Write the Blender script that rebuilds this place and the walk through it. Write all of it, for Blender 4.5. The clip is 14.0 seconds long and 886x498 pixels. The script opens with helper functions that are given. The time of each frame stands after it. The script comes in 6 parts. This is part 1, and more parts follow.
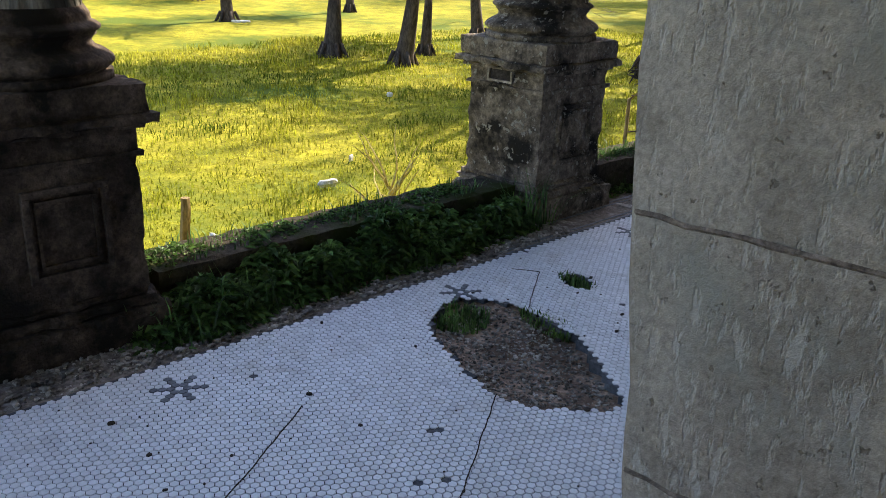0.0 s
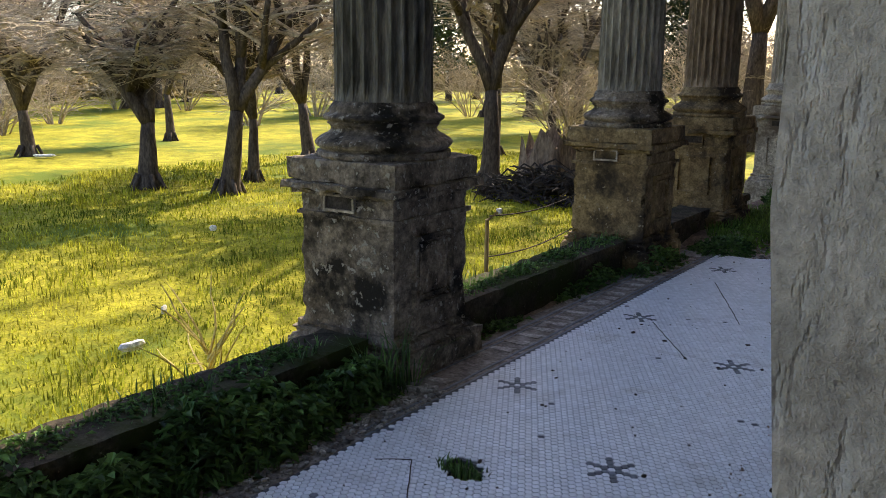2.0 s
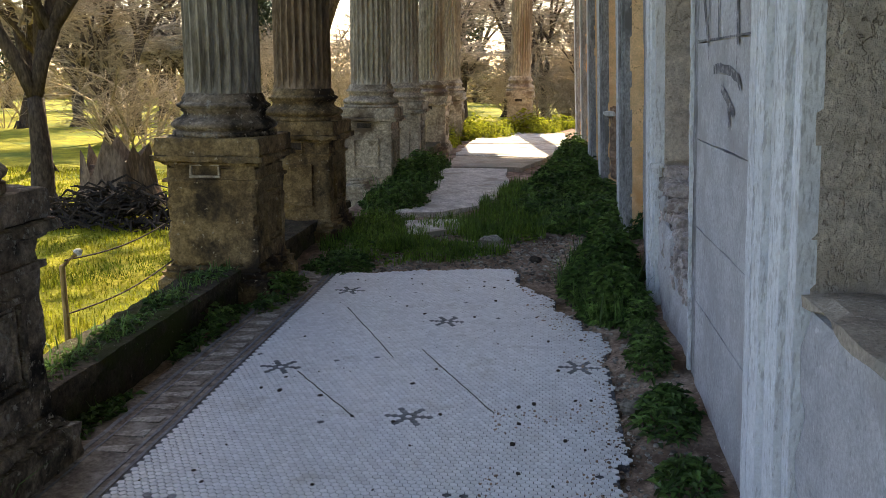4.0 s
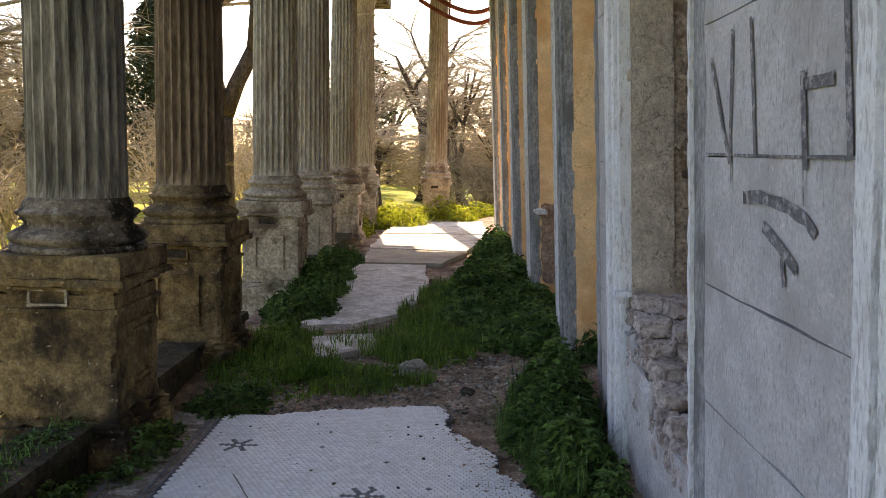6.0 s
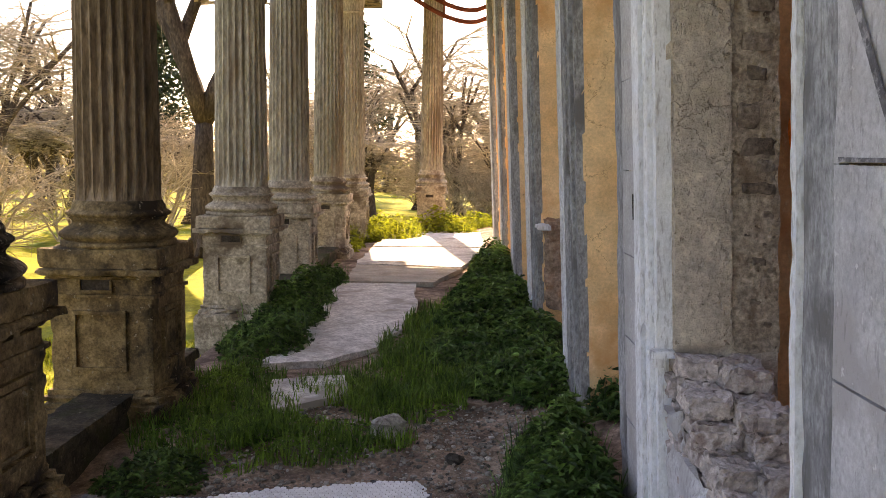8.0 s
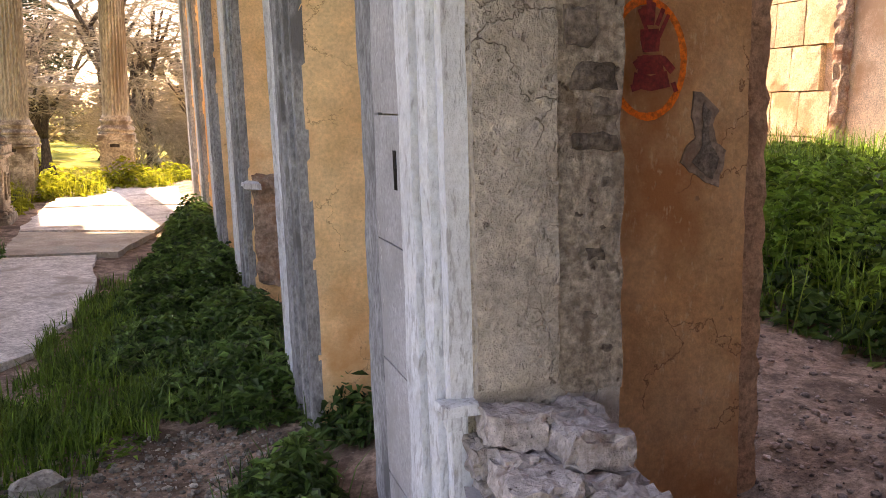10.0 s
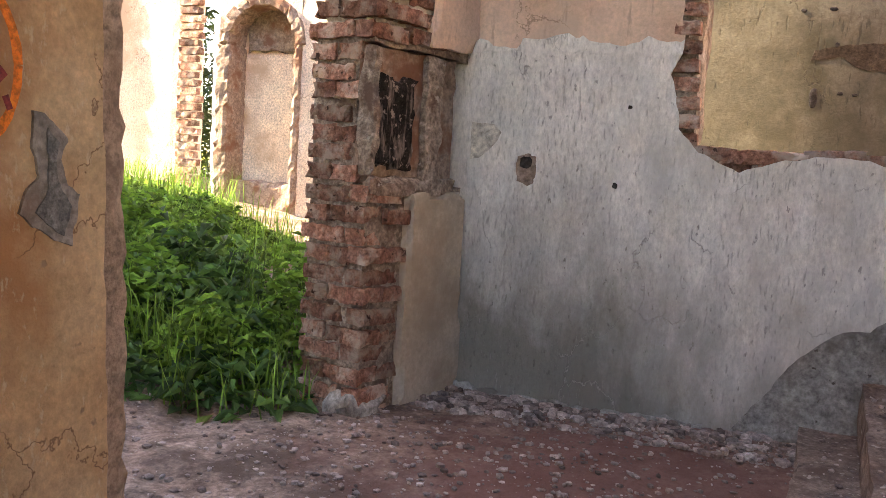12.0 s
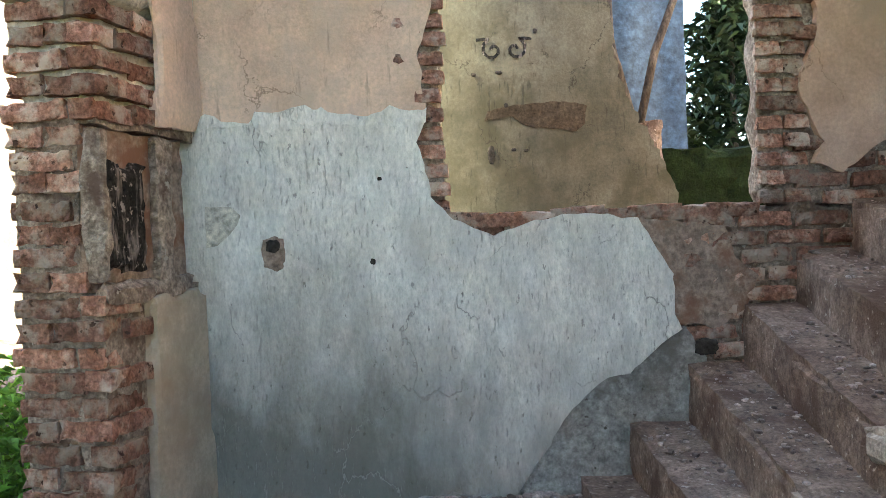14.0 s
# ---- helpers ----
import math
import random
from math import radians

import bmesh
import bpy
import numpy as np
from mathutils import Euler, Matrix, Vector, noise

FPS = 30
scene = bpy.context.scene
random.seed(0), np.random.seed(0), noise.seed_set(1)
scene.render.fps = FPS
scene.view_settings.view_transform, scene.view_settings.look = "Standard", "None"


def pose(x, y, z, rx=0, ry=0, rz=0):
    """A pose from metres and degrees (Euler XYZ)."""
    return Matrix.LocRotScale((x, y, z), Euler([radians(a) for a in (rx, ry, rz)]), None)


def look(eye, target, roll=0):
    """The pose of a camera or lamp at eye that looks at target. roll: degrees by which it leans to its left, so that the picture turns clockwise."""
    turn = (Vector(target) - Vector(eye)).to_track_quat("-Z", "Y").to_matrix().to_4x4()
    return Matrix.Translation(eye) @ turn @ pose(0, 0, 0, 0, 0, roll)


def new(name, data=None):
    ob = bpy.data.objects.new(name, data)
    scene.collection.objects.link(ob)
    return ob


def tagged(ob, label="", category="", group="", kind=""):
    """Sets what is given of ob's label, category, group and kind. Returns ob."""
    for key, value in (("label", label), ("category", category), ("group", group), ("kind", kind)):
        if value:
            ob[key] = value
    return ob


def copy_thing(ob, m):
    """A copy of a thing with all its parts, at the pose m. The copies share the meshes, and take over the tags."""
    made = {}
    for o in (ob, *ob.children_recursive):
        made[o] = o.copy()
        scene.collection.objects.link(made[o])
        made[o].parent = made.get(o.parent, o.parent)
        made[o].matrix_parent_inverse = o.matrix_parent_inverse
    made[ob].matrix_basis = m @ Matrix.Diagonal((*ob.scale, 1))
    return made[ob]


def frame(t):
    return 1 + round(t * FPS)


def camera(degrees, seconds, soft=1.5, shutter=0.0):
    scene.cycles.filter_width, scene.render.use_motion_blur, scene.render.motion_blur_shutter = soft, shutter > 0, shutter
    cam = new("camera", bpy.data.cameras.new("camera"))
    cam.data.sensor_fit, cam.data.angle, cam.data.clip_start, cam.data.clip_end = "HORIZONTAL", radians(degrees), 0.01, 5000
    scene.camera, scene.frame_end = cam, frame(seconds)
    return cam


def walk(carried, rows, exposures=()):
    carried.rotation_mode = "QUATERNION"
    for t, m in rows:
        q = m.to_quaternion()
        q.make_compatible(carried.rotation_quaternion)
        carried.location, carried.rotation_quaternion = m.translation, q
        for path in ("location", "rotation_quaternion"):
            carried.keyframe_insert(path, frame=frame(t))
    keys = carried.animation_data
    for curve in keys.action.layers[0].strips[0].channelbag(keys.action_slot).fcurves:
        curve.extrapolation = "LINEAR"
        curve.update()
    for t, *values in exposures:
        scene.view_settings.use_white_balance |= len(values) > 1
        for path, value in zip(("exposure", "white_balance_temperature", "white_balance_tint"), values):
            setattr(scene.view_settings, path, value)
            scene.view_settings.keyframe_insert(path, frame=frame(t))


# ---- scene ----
cam = camera(54.6, 14.0, soft=0.5)
PATH = [
    (0, (0.432, 0.727, 1.604), (-0.919, 2.031, 0.917), 2.1),
    (0.5, (0.368, 0.918, 1.555), (-0.83, 2.396, 0.938), 2.1),
    (1, (0.152, 1.051, 1.543), (-0.972, 2.593, 0.947), 2.6),
    (1.5, (-0.068, 1.271, 1.501), (-1.194, 2.838, 0.974), 1.6),
    (1.9, (-0.265, 1.462, 1.475), (-1.382, 3.06, 1.027), 0.4),
    (2, (-0.305, 1.505, 1.481), (-1.439, 3.099, 1.064), 0.5),
    (2.5, (-0.558, 1.654, 1.463), (-1.425, 3.407, 1.046), 0.9),
    (3, (-0.746, 1.818, 1.475), (-1.354, 3.682, 1.081), 0.4),
    (3.5, (-0.924, 2.055, 1.477), (-1.422, 3.949, 1.069), 0.1),
    (4, (-0.958, 2.317, 1.44), (-1.184, 4.263, 1.04), 0.3),
    (4.2, (-1.011, 2.429, 1.448), (-1.082, 4.392, 1.07), 0.8),
    (6.3, (-1.12, 3.555, 1.562), (-1.125, 5.542, 1.350), 1.2),
    (6.5, (-1.132, 3.655, 1.55), (-1.106, 5.638, 1.313), 1.4),
    (7, (-1.044, 4.028, 1.618), (-1.106, 6.017, 1.438), 0.6),
    (7.2, (-1.041, 4.106, 1.61), (-1.128, 6.096, 1.439), 0.6),
    (9.3, (-0.946, 5.464, 1.522), (-0.555, 7.403, 1.227), 1.4),
    (9.5, (-0.948, 5.567, 1.533), (-0.46, 7.483, 1.228), 1.4),
    (10, (-0.897, 5.804, 1.546), (-0.265, 7.676, 1.233), 1.0),
    (10.5, (-0.848, 6.029, 1.551), (0.085, 7.772, 1.246), 1.5),
    (11, (-0.842, 6.258, 1.56), (0.474, 7.742, 1.3), 2.1),
    (11.5, (-0.814, 6.387, 1.559), (0.791, 7.548, 1.288), 3.7),
    (11.9, (-0.736, 6.497, 1.543), (1.066, 7.342, 1.346), 3.2),
    (12, (-0.702, 6.525, 1.562), (1.143, 7.273, 1.369), 3.6),
    (12.5, (-0.661, 6.652, 1.548), (1.315, 6.9, 1.374), 3.1),
    (13, (-0.68, 6.78, 1.564), (1.309, 6.769, 1.354), 1.9),
    (13.5, (-0.604, 6.936, 1.592), (1.39, 6.861, 1.451), -0.0),
    (14, (-0.498, 7.087, 1.632), (1.5, 7.029, 1.594), -2.1),
]
walk(cam, [(t, look(eye, target, roll)) for t, eye, target, roll in PATH],
     [(0, 1.55, 6400, 17), (2, 1.38, 6500, 19), (3, 1.42, 7300, 19), (4, 1.6, 7200, 16), (6.5, 1.85, 7800, 22), (9.5, 2.4, 8500, 30), (10.5, 2.62, 8500, 32), (11, 2.9, 7900, 29), (12, 3.35, 7400, 20), (12.5, 3.4, 6800, 6), (13, 3.75, 6800, 11), (13.5, 3.9, 6600, 5), (14, 3.7, 6200, -3)])

# ---- world, sun ----
SUN_EL, SUN_AZ = 36.0, 8.0  # elevation; degrees from +y towards -x
world = bpy.data.worlds.new("world")
scene.world = world
world.use_nodes = True
wn = world.node_tree
sky = wn.nodes.new("ShaderNodeTexSky")
sky.sky_type = "NISHITA"
sky.sun_disc = False
sky.sun_elevation = radians(SUN_EL)
sky.sun_rotation = radians(-SUN_AZ)
wn.links.new(sky.outputs[0], wn.nodes["Background"].inputs[0])
wn.nodes["Background"].inputs[1].default_value = 0.15
lamp = bpy.data.lights.new("sun", "SUN")
lamp.energy, lamp.angle, lamp.color = 5.0, radians(0.6), (1.0, 0.88, 0.64)
sun = new("sun", lamp)
sa, se = radians(SUN_AZ), radians(SUN_EL)
sun.matrix_world = look((0, 0, 30), Vector((0, 0, 30)) - Vector((-math.sin(sa) * math.cos(se), math.cos(sa) * math.cos(se), math.sin(se))))


# ---- materials ----
def mat(name, a, b, scale=6.0, rough=0.9, bump=0.3, fine=60.0, stain=None, amount=0.5, stain_scale=1.2, vary=0.0, stretch=1.0, fine_mix=0.45, trans=0.0, mid=0.25, spots=None, spot_scale=30.0, spot_edge=0.62, flecks=None, fleck_scale=55.0, fleck_edge=0.63, fleck_stretch=5.0, cracks=None, crack_scale=2.2, crack_width=0.006, blot=None):
    """Two-tone surface: broad patches a/b, a fine grain, an optional stain colour with its own shape, relief."""
    m = bpy.data.materials.new(name)
    m.use_nodes = True
    t = m.node_tree
    p = t.nodes["Principled BSDF"]
    p.inputs["Roughness"].default_value = rough
    p.inputs["Specular IOR Level"].default_value = 0.12 if rough > 0.84 else 0.4
    co = t.nodes.new("ShaderNodeNewGeometry")
    mp = t.nodes.new("ShaderNodeMapping")
    mp.inputs["Scale"].default_value = (1, 1, 1 / stretch)
    t.links.new(co.outputs["Position"], mp.inputs[0])

    def noise_tex(s, d, r=0.55):
        n = t.nodes.new("ShaderNodeTexNoise")
        n.inputs["Scale"].default_value, n.inputs["Detail"].default_value, n.inputs["Roughness"].default_value = s, d, r
        t.links.new(mp.outputs[0], n.inputs["Vector"])
        return n

    def ramp(src, lo, hi):
        r = t.nodes.new("ShaderNodeMapRange")
        r.inputs[1].default_value, r.inputs[2].default_value = lo, hi
        t.links.new(src, r.inputs[0])
        return r.outputs[0]

    def mix(fac, c1, c2, mode="MIX"):
        x = t.nodes.new("ShaderNodeMix")
        x.data_type, x.blend_type = "RGBA", mode
        for sock, v in ((x.inputs[0], fac), (x.inputs[6], c1), (x.inputs[7], c2)):
            if isinstance(v, (int, float)):
                sock.default_value = v
            elif isinstance(v, tuple):
                sock.default_value = (*v, 1)
            else:
                t.links.new(v, sock)
        return x.outputs[2]

    n1, n2 = noise_tex(scale, 6), noise_tex(fine, 4, 0.7)
    col = mix(ramp(n1.outputs[0], 0.35, 0.65), a, b)
    g = t.nodes.new("ShaderNodeMapRange")
    g.inputs[1].default_value, g.inputs[2].default_value, g.inputs[3].default_value, g.inputs[4].default_value = 0.3, 0.7, 1 - fine_mix, 1 + fine_mix
    t.links.new(n2.outputs[0], g.inputs[0])
    gc = t.nodes.new("ShaderNodeCombineColor")
    for k in range(3):
        t.links.new(g.outputs[0], gc.inputs[k])
    col = mix(1.0, col, gc.outputs[0], "MULTIPLY")
    if mid:
        n4 = noise_tex(scale * 4.3, 5, 0.6)
        mm = t.nodes.new("ShaderNodeMapRange")
        mm.inputs[1].default_value, mm.inputs[2].default_value, mm.inputs[3].default_value, mm.inputs[4].default_value = 0.35, 0.65, 1 - mid, 1 + mid
        t.links.new(n4.outputs[0], mm.inputs[0])
        mc = t.nodes.new("ShaderNodeCombineColor")
        for k in range(3):
            t.links.new(mm.outputs[0], mc.inputs[k])
        col = mix(1.0, col, mc.outputs[0], "MULTIPLY")
    if stain:
        n3 = noise_tex(stain_scale, 8, 0.65)
        col = mix(ramp(n3.outputs[0], 0.62 - 0.25 * amount, 0.72 - 0.2 * amount), col, stain)
    if spots:
        n5 = noise_tex(spot_scale, 3, 0.6)
        col = mix(ramp(n5.outputs[0], spot_edge, spot_edge + 0.05), col, spots)
    low = []  # what is cut into the surface: spots, flecks, cracks
    if spots:
        low.append(ramp(n5.outputs[0], spot_edge, spot_edge + 0.05))
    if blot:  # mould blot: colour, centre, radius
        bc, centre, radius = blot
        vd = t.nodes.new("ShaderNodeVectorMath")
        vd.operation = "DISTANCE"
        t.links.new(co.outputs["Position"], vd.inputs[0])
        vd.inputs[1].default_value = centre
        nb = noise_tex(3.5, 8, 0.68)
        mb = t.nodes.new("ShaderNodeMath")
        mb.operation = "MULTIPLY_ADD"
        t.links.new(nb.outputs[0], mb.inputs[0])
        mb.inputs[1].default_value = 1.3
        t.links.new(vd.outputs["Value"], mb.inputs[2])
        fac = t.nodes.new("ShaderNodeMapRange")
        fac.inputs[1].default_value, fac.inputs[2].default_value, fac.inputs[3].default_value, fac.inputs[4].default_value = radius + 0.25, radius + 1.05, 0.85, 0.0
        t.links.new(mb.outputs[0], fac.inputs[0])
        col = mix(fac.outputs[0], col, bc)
    if flecks:
        m2 = t.nodes.new("ShaderNodeMapping")
        m2.inputs["Scale"].default_value = (1, 1, 1 / fleck_stretch)
        t.links.new(co.outputs["Position"], m2.inputs[0])
        n6 = noise_tex(fleck_scale, 4, 0.6)
        t.links.new(m2.outputs[0], n6.inputs["Vector"])
        n7 = noise_tex(1.7, 3)
        ms2 = t.nodes.new("ShaderNodeMath")
        ms2.operation = "MULTIPLY_ADD"
        t.links.new(n7.outputs[0], ms2.inputs[0])
        ms2.inputs[1].default_value = 0.3
        t.links.new(n6.outputs[0], ms2.inputs[2])
        f6 = ramp(ms2.outputs[0], fleck_edge + 0.14, fleck_edge + 0.24)
        half = t.nodes.new("ShaderNodeMath")
        half.operation = "MULTIPLY"
        t.links.new(f6, half.inputs[0])
        half.inputs[1].default_value = 0.55
        col = mix(half.outputs[0], col, flecks)
        low.append(f6)
    if cracks:
        wv = t.nodes.new("ShaderNodeVectorMath")
        wv.operation = "MULTIPLY_ADD"
        nw = noise_tex(4.0, 5, 0.65)
        t.links.new(nw.outputs["Color"], wv.inputs[0])
        wv.inputs[1].default_value = (0.35, 0.35, 0.35)
        t.links.new(co.outputs["Position"], wv.inputs[2])
        vo = t.nodes.new("ShaderNodeTexVoronoi")
        vo.feature = "DISTANCE_TO_EDGE"
        vo.inputs["Scale"].default_value = crack_scale
        t.links.new(wv.outputs[0], vo.inputs["Vector"])
        nk = noise_tex(1.9, 3)
        gap = ramp(nk.outputs[0], 0.5, 0.56)
        cr = t.nodes.new("ShaderNodeMapRange")
        cr.inputs[1].default_value, cr.inputs[2].default_value, cr.inputs[3].default_value, cr.inputs[4].default_value = 0.0, crack_width * crack_scale, 1.0, 0.0
        t.links.new(vo.outputs["Distance"], cr.inputs[0])
        pr = t.nodes.new("ShaderNodeMath")
        pr.operation = "MULTIPLY"
        t.links.new(gap, pr.inputs[0])
        t.links.new(cr.outputs[0], pr.inputs[1])
        col = mix(pr.outputs[0], col, cracks)
        low.append(pr.outputs[0])
    if vary:
        oi = t.nodes.new("ShaderNodeObjectInfo")
        gi = t.nodes.new("ShaderNodeNewGeometry")
        ad = t.nodes.new("ShaderNodeMath")
        t.links.new(oi.outputs["Random"], ad.inputs[0])
        t.links.new(gi.outputs["Random Per Island"], ad.inputs[1])
        fr = t.nodes.new("ShaderNodeMath")
        fr.operation = "FRACT"
        t.links.new(ad.outputs[0], fr.inputs[0])
        v = t.nodes.new("ShaderNodeMapRange")
        v.inputs[3].default_value, v.inputs[4].default_value = 1 - vary, 1 + vary
        t.links.new(fr.outputs[0], v.inputs[0])
        vc = t.nodes.new("ShaderNodeCombineColor")
        for k in range(3):
            t.links.new(v.outputs[0], vc.inputs[k])
        col = mix(1.0, col, vc.outputs[0], "MULTIPLY")
    t.links.new(col, p.inputs["Base Color"])
    if trans:
        tb, ms = t.nodes.new("ShaderNodeBsdfTranslucent"), t.nodes.new("ShaderNodeMixShader")
        ms.inputs[0].default_value = trans
        t.links.new(col, tb.inputs[0])
        t.links.new(p.outputs[0], ms.inputs[1])
        t.links.new(tb.outputs[0], ms.inputs[2])
        t.links.new(ms.outputs[0], t.nodes["Material Output"].inputs[0])
    if bump:
        bp = t.nodes.new("ShaderNodeBump")
        bp.inputs["Strength"].default_value, bp.inputs["Distance"].default_value = bump, 0.02
        ma = t.nodes.new("ShaderNodeMath")
        ma.operation = "MULTIPLY_ADD"
        t.links.new(n2.outputs[0], ma.inputs[0])
        ma.inputs[1].default_value = 0.5
        t.links.new(n1.outputs[0], ma.inputs[2])
        height = ma.outputs[0]
        for f in low:
            sb = t.nodes.new("ShaderNodeMath")
            sb.operation = "MULTIPLY_ADD"
            t.links.new(f, sb.inputs[0])
            sb.inputs[1].default_value = -0.25
            t.links.new(height, sb.inputs[2])
            height = sb.outputs[0]
        t.links.new(height, bp.inputs["Height"])
        t.links.new(bp.outputs[0], p.inputs["Normal"])
    return m


M_STONE = mat("weathered_stone", (0.115, 0.092, 0.07), (0.26, 0.213, 0.165), 5, 0.92, 1.3, 60, (0.022, 0.019, 0.016), 0.6, 3.5, mid=0.4, spots=(0.33, 0.305, 0.26), spot_scale=26, spot_edge=0.6)
M_SHAFT = mat("fluted_stone", (0.13, 0.117, 0.097), (0.27, 0.25, 0.215), 4, 0.92, 0.6, 50, (0.035, 0.035, 0.03), 0.6, 2.4, stretch=5, mid=0.3)
M_CONC = mat("rendered_concrete", (0.31, 0.268, 0.222), (0.44, 0.395, 0.335), 1.3, 0.9, 0.75, 70, (0.32, 0.31, 0.27), 0.45, 3, mid=0.2, fine_mix=0.3, spots=(0.2, 0.172, 0.14), spot_scale=34, spot_edge=0.645, stretch=1.2, flecks=(0.54, 0.51, 0.46), fleck_scale=38, fleck_edge=0.57, fleck_stretch=3)
M_WHITE = mat("flaking_white_paint", (0.64, 0.67, 0.71), (0.74, 0.77, 0.81), 4, 0.86, 0.5, 90, (0.56, 0.575, 0.6), 0.3, 16, stretch=1.5, mid=0.06, fine_mix=0.12, flecks=(0.32, 0.32, 0.34), fleck_scale=95, fleck_edge=0.54, fleck_stretch=5)
M_BLOCK = mat("pale_render_blocks", (0.4, 0.405, 0.43), (0.5, 0.505, 0.525), 1.6, 0.88, 0.5, 70, (0.37, 0.36, 0.37), 0.4, 3, mid=0.1, fine_mix=0.2, flecks=(0.26, 0.25, 0.26), fleck_scale=80, fleck_edge=0.58, fleck_stretch=3, spots=(0.58, 0.58, 0.6), spot_scale=24, spot_edge=0.66)
M_GREY = mat("grey_jamb_plaster", (0.47, 0.415, 0.355), (0.6, 0.54, 0.465), 4, 0.9, 1.5, 60, (0.42, 0.365, 0.305), 0.4, 4, mid=0.14, fine_mix=0.3, spots=(0.33, 0.275, 0.225), spot_scale=34, spot_edge=0.66, flecks=(0.7, 0.65, 0.58), fleck_scale=40, fleck_edge=0.58, fleck_stretch=1.6, cracks=(0.36, 0.31, 0.255), crack_scale=4.0, crack_width=0.002)
M_ORANGE = mat("ochre_plaster", (0.56, 0.3, 0.145), (0.68, 0.43, 0.235), 1.8, 0.9, 0.4, 60, (0.46, 0.2, 0.085), 0.5, 1.3, mid=0.12, fine_mix=0.18, spots=(0.36, 0.21, 0.12), spot_scale=16, spot_edge=0.68, cracks=(0.24, 0.12, 0.06), crack_scale=2.6, crack_width=0.004, flecks=(0.7, 0.5, 0.32), fleck_scale=50, fleck_edge=0.62, fleck_stretch=2)
# Brighter copy of the ochre for the farther piers, bounced sunlight in its colour.
M_OCHRE = mat("bounce_lit_ochre_plaster", (0.74, 0.48, 0.24), (0.84, 0.62, 0.36), 1.8, 0.9, 0.4, 60, (0.66, 0.36, 0.16), 0.45, 1.1, mid=0.12, fine_mix=0.18, spots=(0.42, 0.26, 0.15), spot_scale=9, spot_edge=0.68, cracks=(0.42, 0.25, 0.13), crack_scale=2.2, crack_width=0.0028)
M_CREAM = mat("cream_plaster", (0.66, 0.46, 0.28), (0.74, 0.57, 0.38), 1.6, 0.9, 0.4, 40, (0.48, 0.32, 0.19), 0.5, 1.3, mid=0.15, fine_mix=0.2, cracks=(0.22, 0.14, 0.08), crack_scale=1.6, crack_width=0.014, flecks=(0.34, 0.24, 0.15), fleck_scale=30, fleck_edge=0.62)
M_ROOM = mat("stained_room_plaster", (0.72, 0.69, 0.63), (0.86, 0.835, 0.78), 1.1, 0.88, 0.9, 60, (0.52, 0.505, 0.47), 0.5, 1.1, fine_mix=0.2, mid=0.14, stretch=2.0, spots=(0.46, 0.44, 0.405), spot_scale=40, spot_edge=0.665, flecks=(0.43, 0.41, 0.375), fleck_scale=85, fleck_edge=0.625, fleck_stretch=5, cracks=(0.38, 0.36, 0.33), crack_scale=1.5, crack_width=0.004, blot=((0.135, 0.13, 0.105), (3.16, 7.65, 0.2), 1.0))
M_BRICK = mat("old_brick", (0.25, 0.12, 0.085), (0.39, 0.24, 0.18), 9, 0.92, 1.1, 70, (0.46, 0.37, 0.3), 0.5, 9, vary=0.42, mid=0.3, spots=(0.1, 0.058, 0.045), spot_scale=26, spot_edge=0.64)
M_MORTAR = mat("lime_mortar", (0.24, 0.185, 0.15), (0.38, 0.315, 0.255), 8, 0.95, 1.2, 60, (0.15, 0.1, 0.078), 0.45, 7, mid=0.35, spots=(0.46, 0.41, 0.35), spot_scale=24, spot_edge=0.64)
M_TILE = mat("white_hex_tile", (0.62, 0.64, 0.68), (0.66, 0.68, 0.72), 1.5, 0.5, 0.05, 90, (0.52, 0.525, 0.54), 0.2, 3.0, vary=0.1, fine_mix=0.08, mid=0.04)
M_TILED = mat("dark_hex_tile", (0.09, 0.1, 0.12), (0.14, 0.15, 0.17), 3, 0.6, 0.05, 60, vary=0.15)
M_GROUT = mat("grout", (0.07, 0.075, 0.085), (0.12, 0.125, 0.14), 3, 0.95, 0.4, 60)
M_SOIL = mat("dry_soil", (0.21, 0.148, 0.115), (0.33, 0.25, 0.2), 3, 0.97, 1.2, 50, (0.11, 0.078, 0.06), 0.5, 2.5, mid=0.4, spots=(0.46, 0.41, 0.36), spot_scale=60, spot_edge=0.66, blot=((0.17, 0.082, 0.066), (2.2, 6.9, 0.3), 1.0))
M_RUBBLE = mat("broken_stone", (0.13, 0.115, 0.1), (0.31, 0.29, 0.26), 6, 0.95, 0.7, 50, vary=0.6)
M_LAWN = mat("lawn_ground", (0.2, 0.2, 0.012), (0.34, 0.31, 0.025), 1.2, 0.95, 0.9, 35, (0.11, 0.15, 0.015), 0.5, 0.5)
M_GRASS = mat("grass_blades", (0.2, 0.225, 0.014), (0.4, 0.38, 0.04), 0.7, 0.86, 0, 20, vary=0.5, trans=0.5, stain=(0.1, 0.14, 0.014), amount=0.5, stain_scale=0.9)
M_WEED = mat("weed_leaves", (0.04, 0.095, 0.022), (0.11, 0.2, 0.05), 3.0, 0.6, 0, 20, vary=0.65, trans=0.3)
M_BARK = mat("bark", (0.052, 0.041, 0.034), (0.105, 0.084, 0.068), 6, 0.95, 1.0, 40, stretch=3, mid=0.35)
# Twigs paled and made translucent to imitate their backlit rim glow.
M_TWIG = mat("backlit_dry_twigs", (0.36, 0.3, 0.22), (0.5, 0.43, 0.32), 2, 0.9, 0, 20, vary=0.3, trans=0.25)
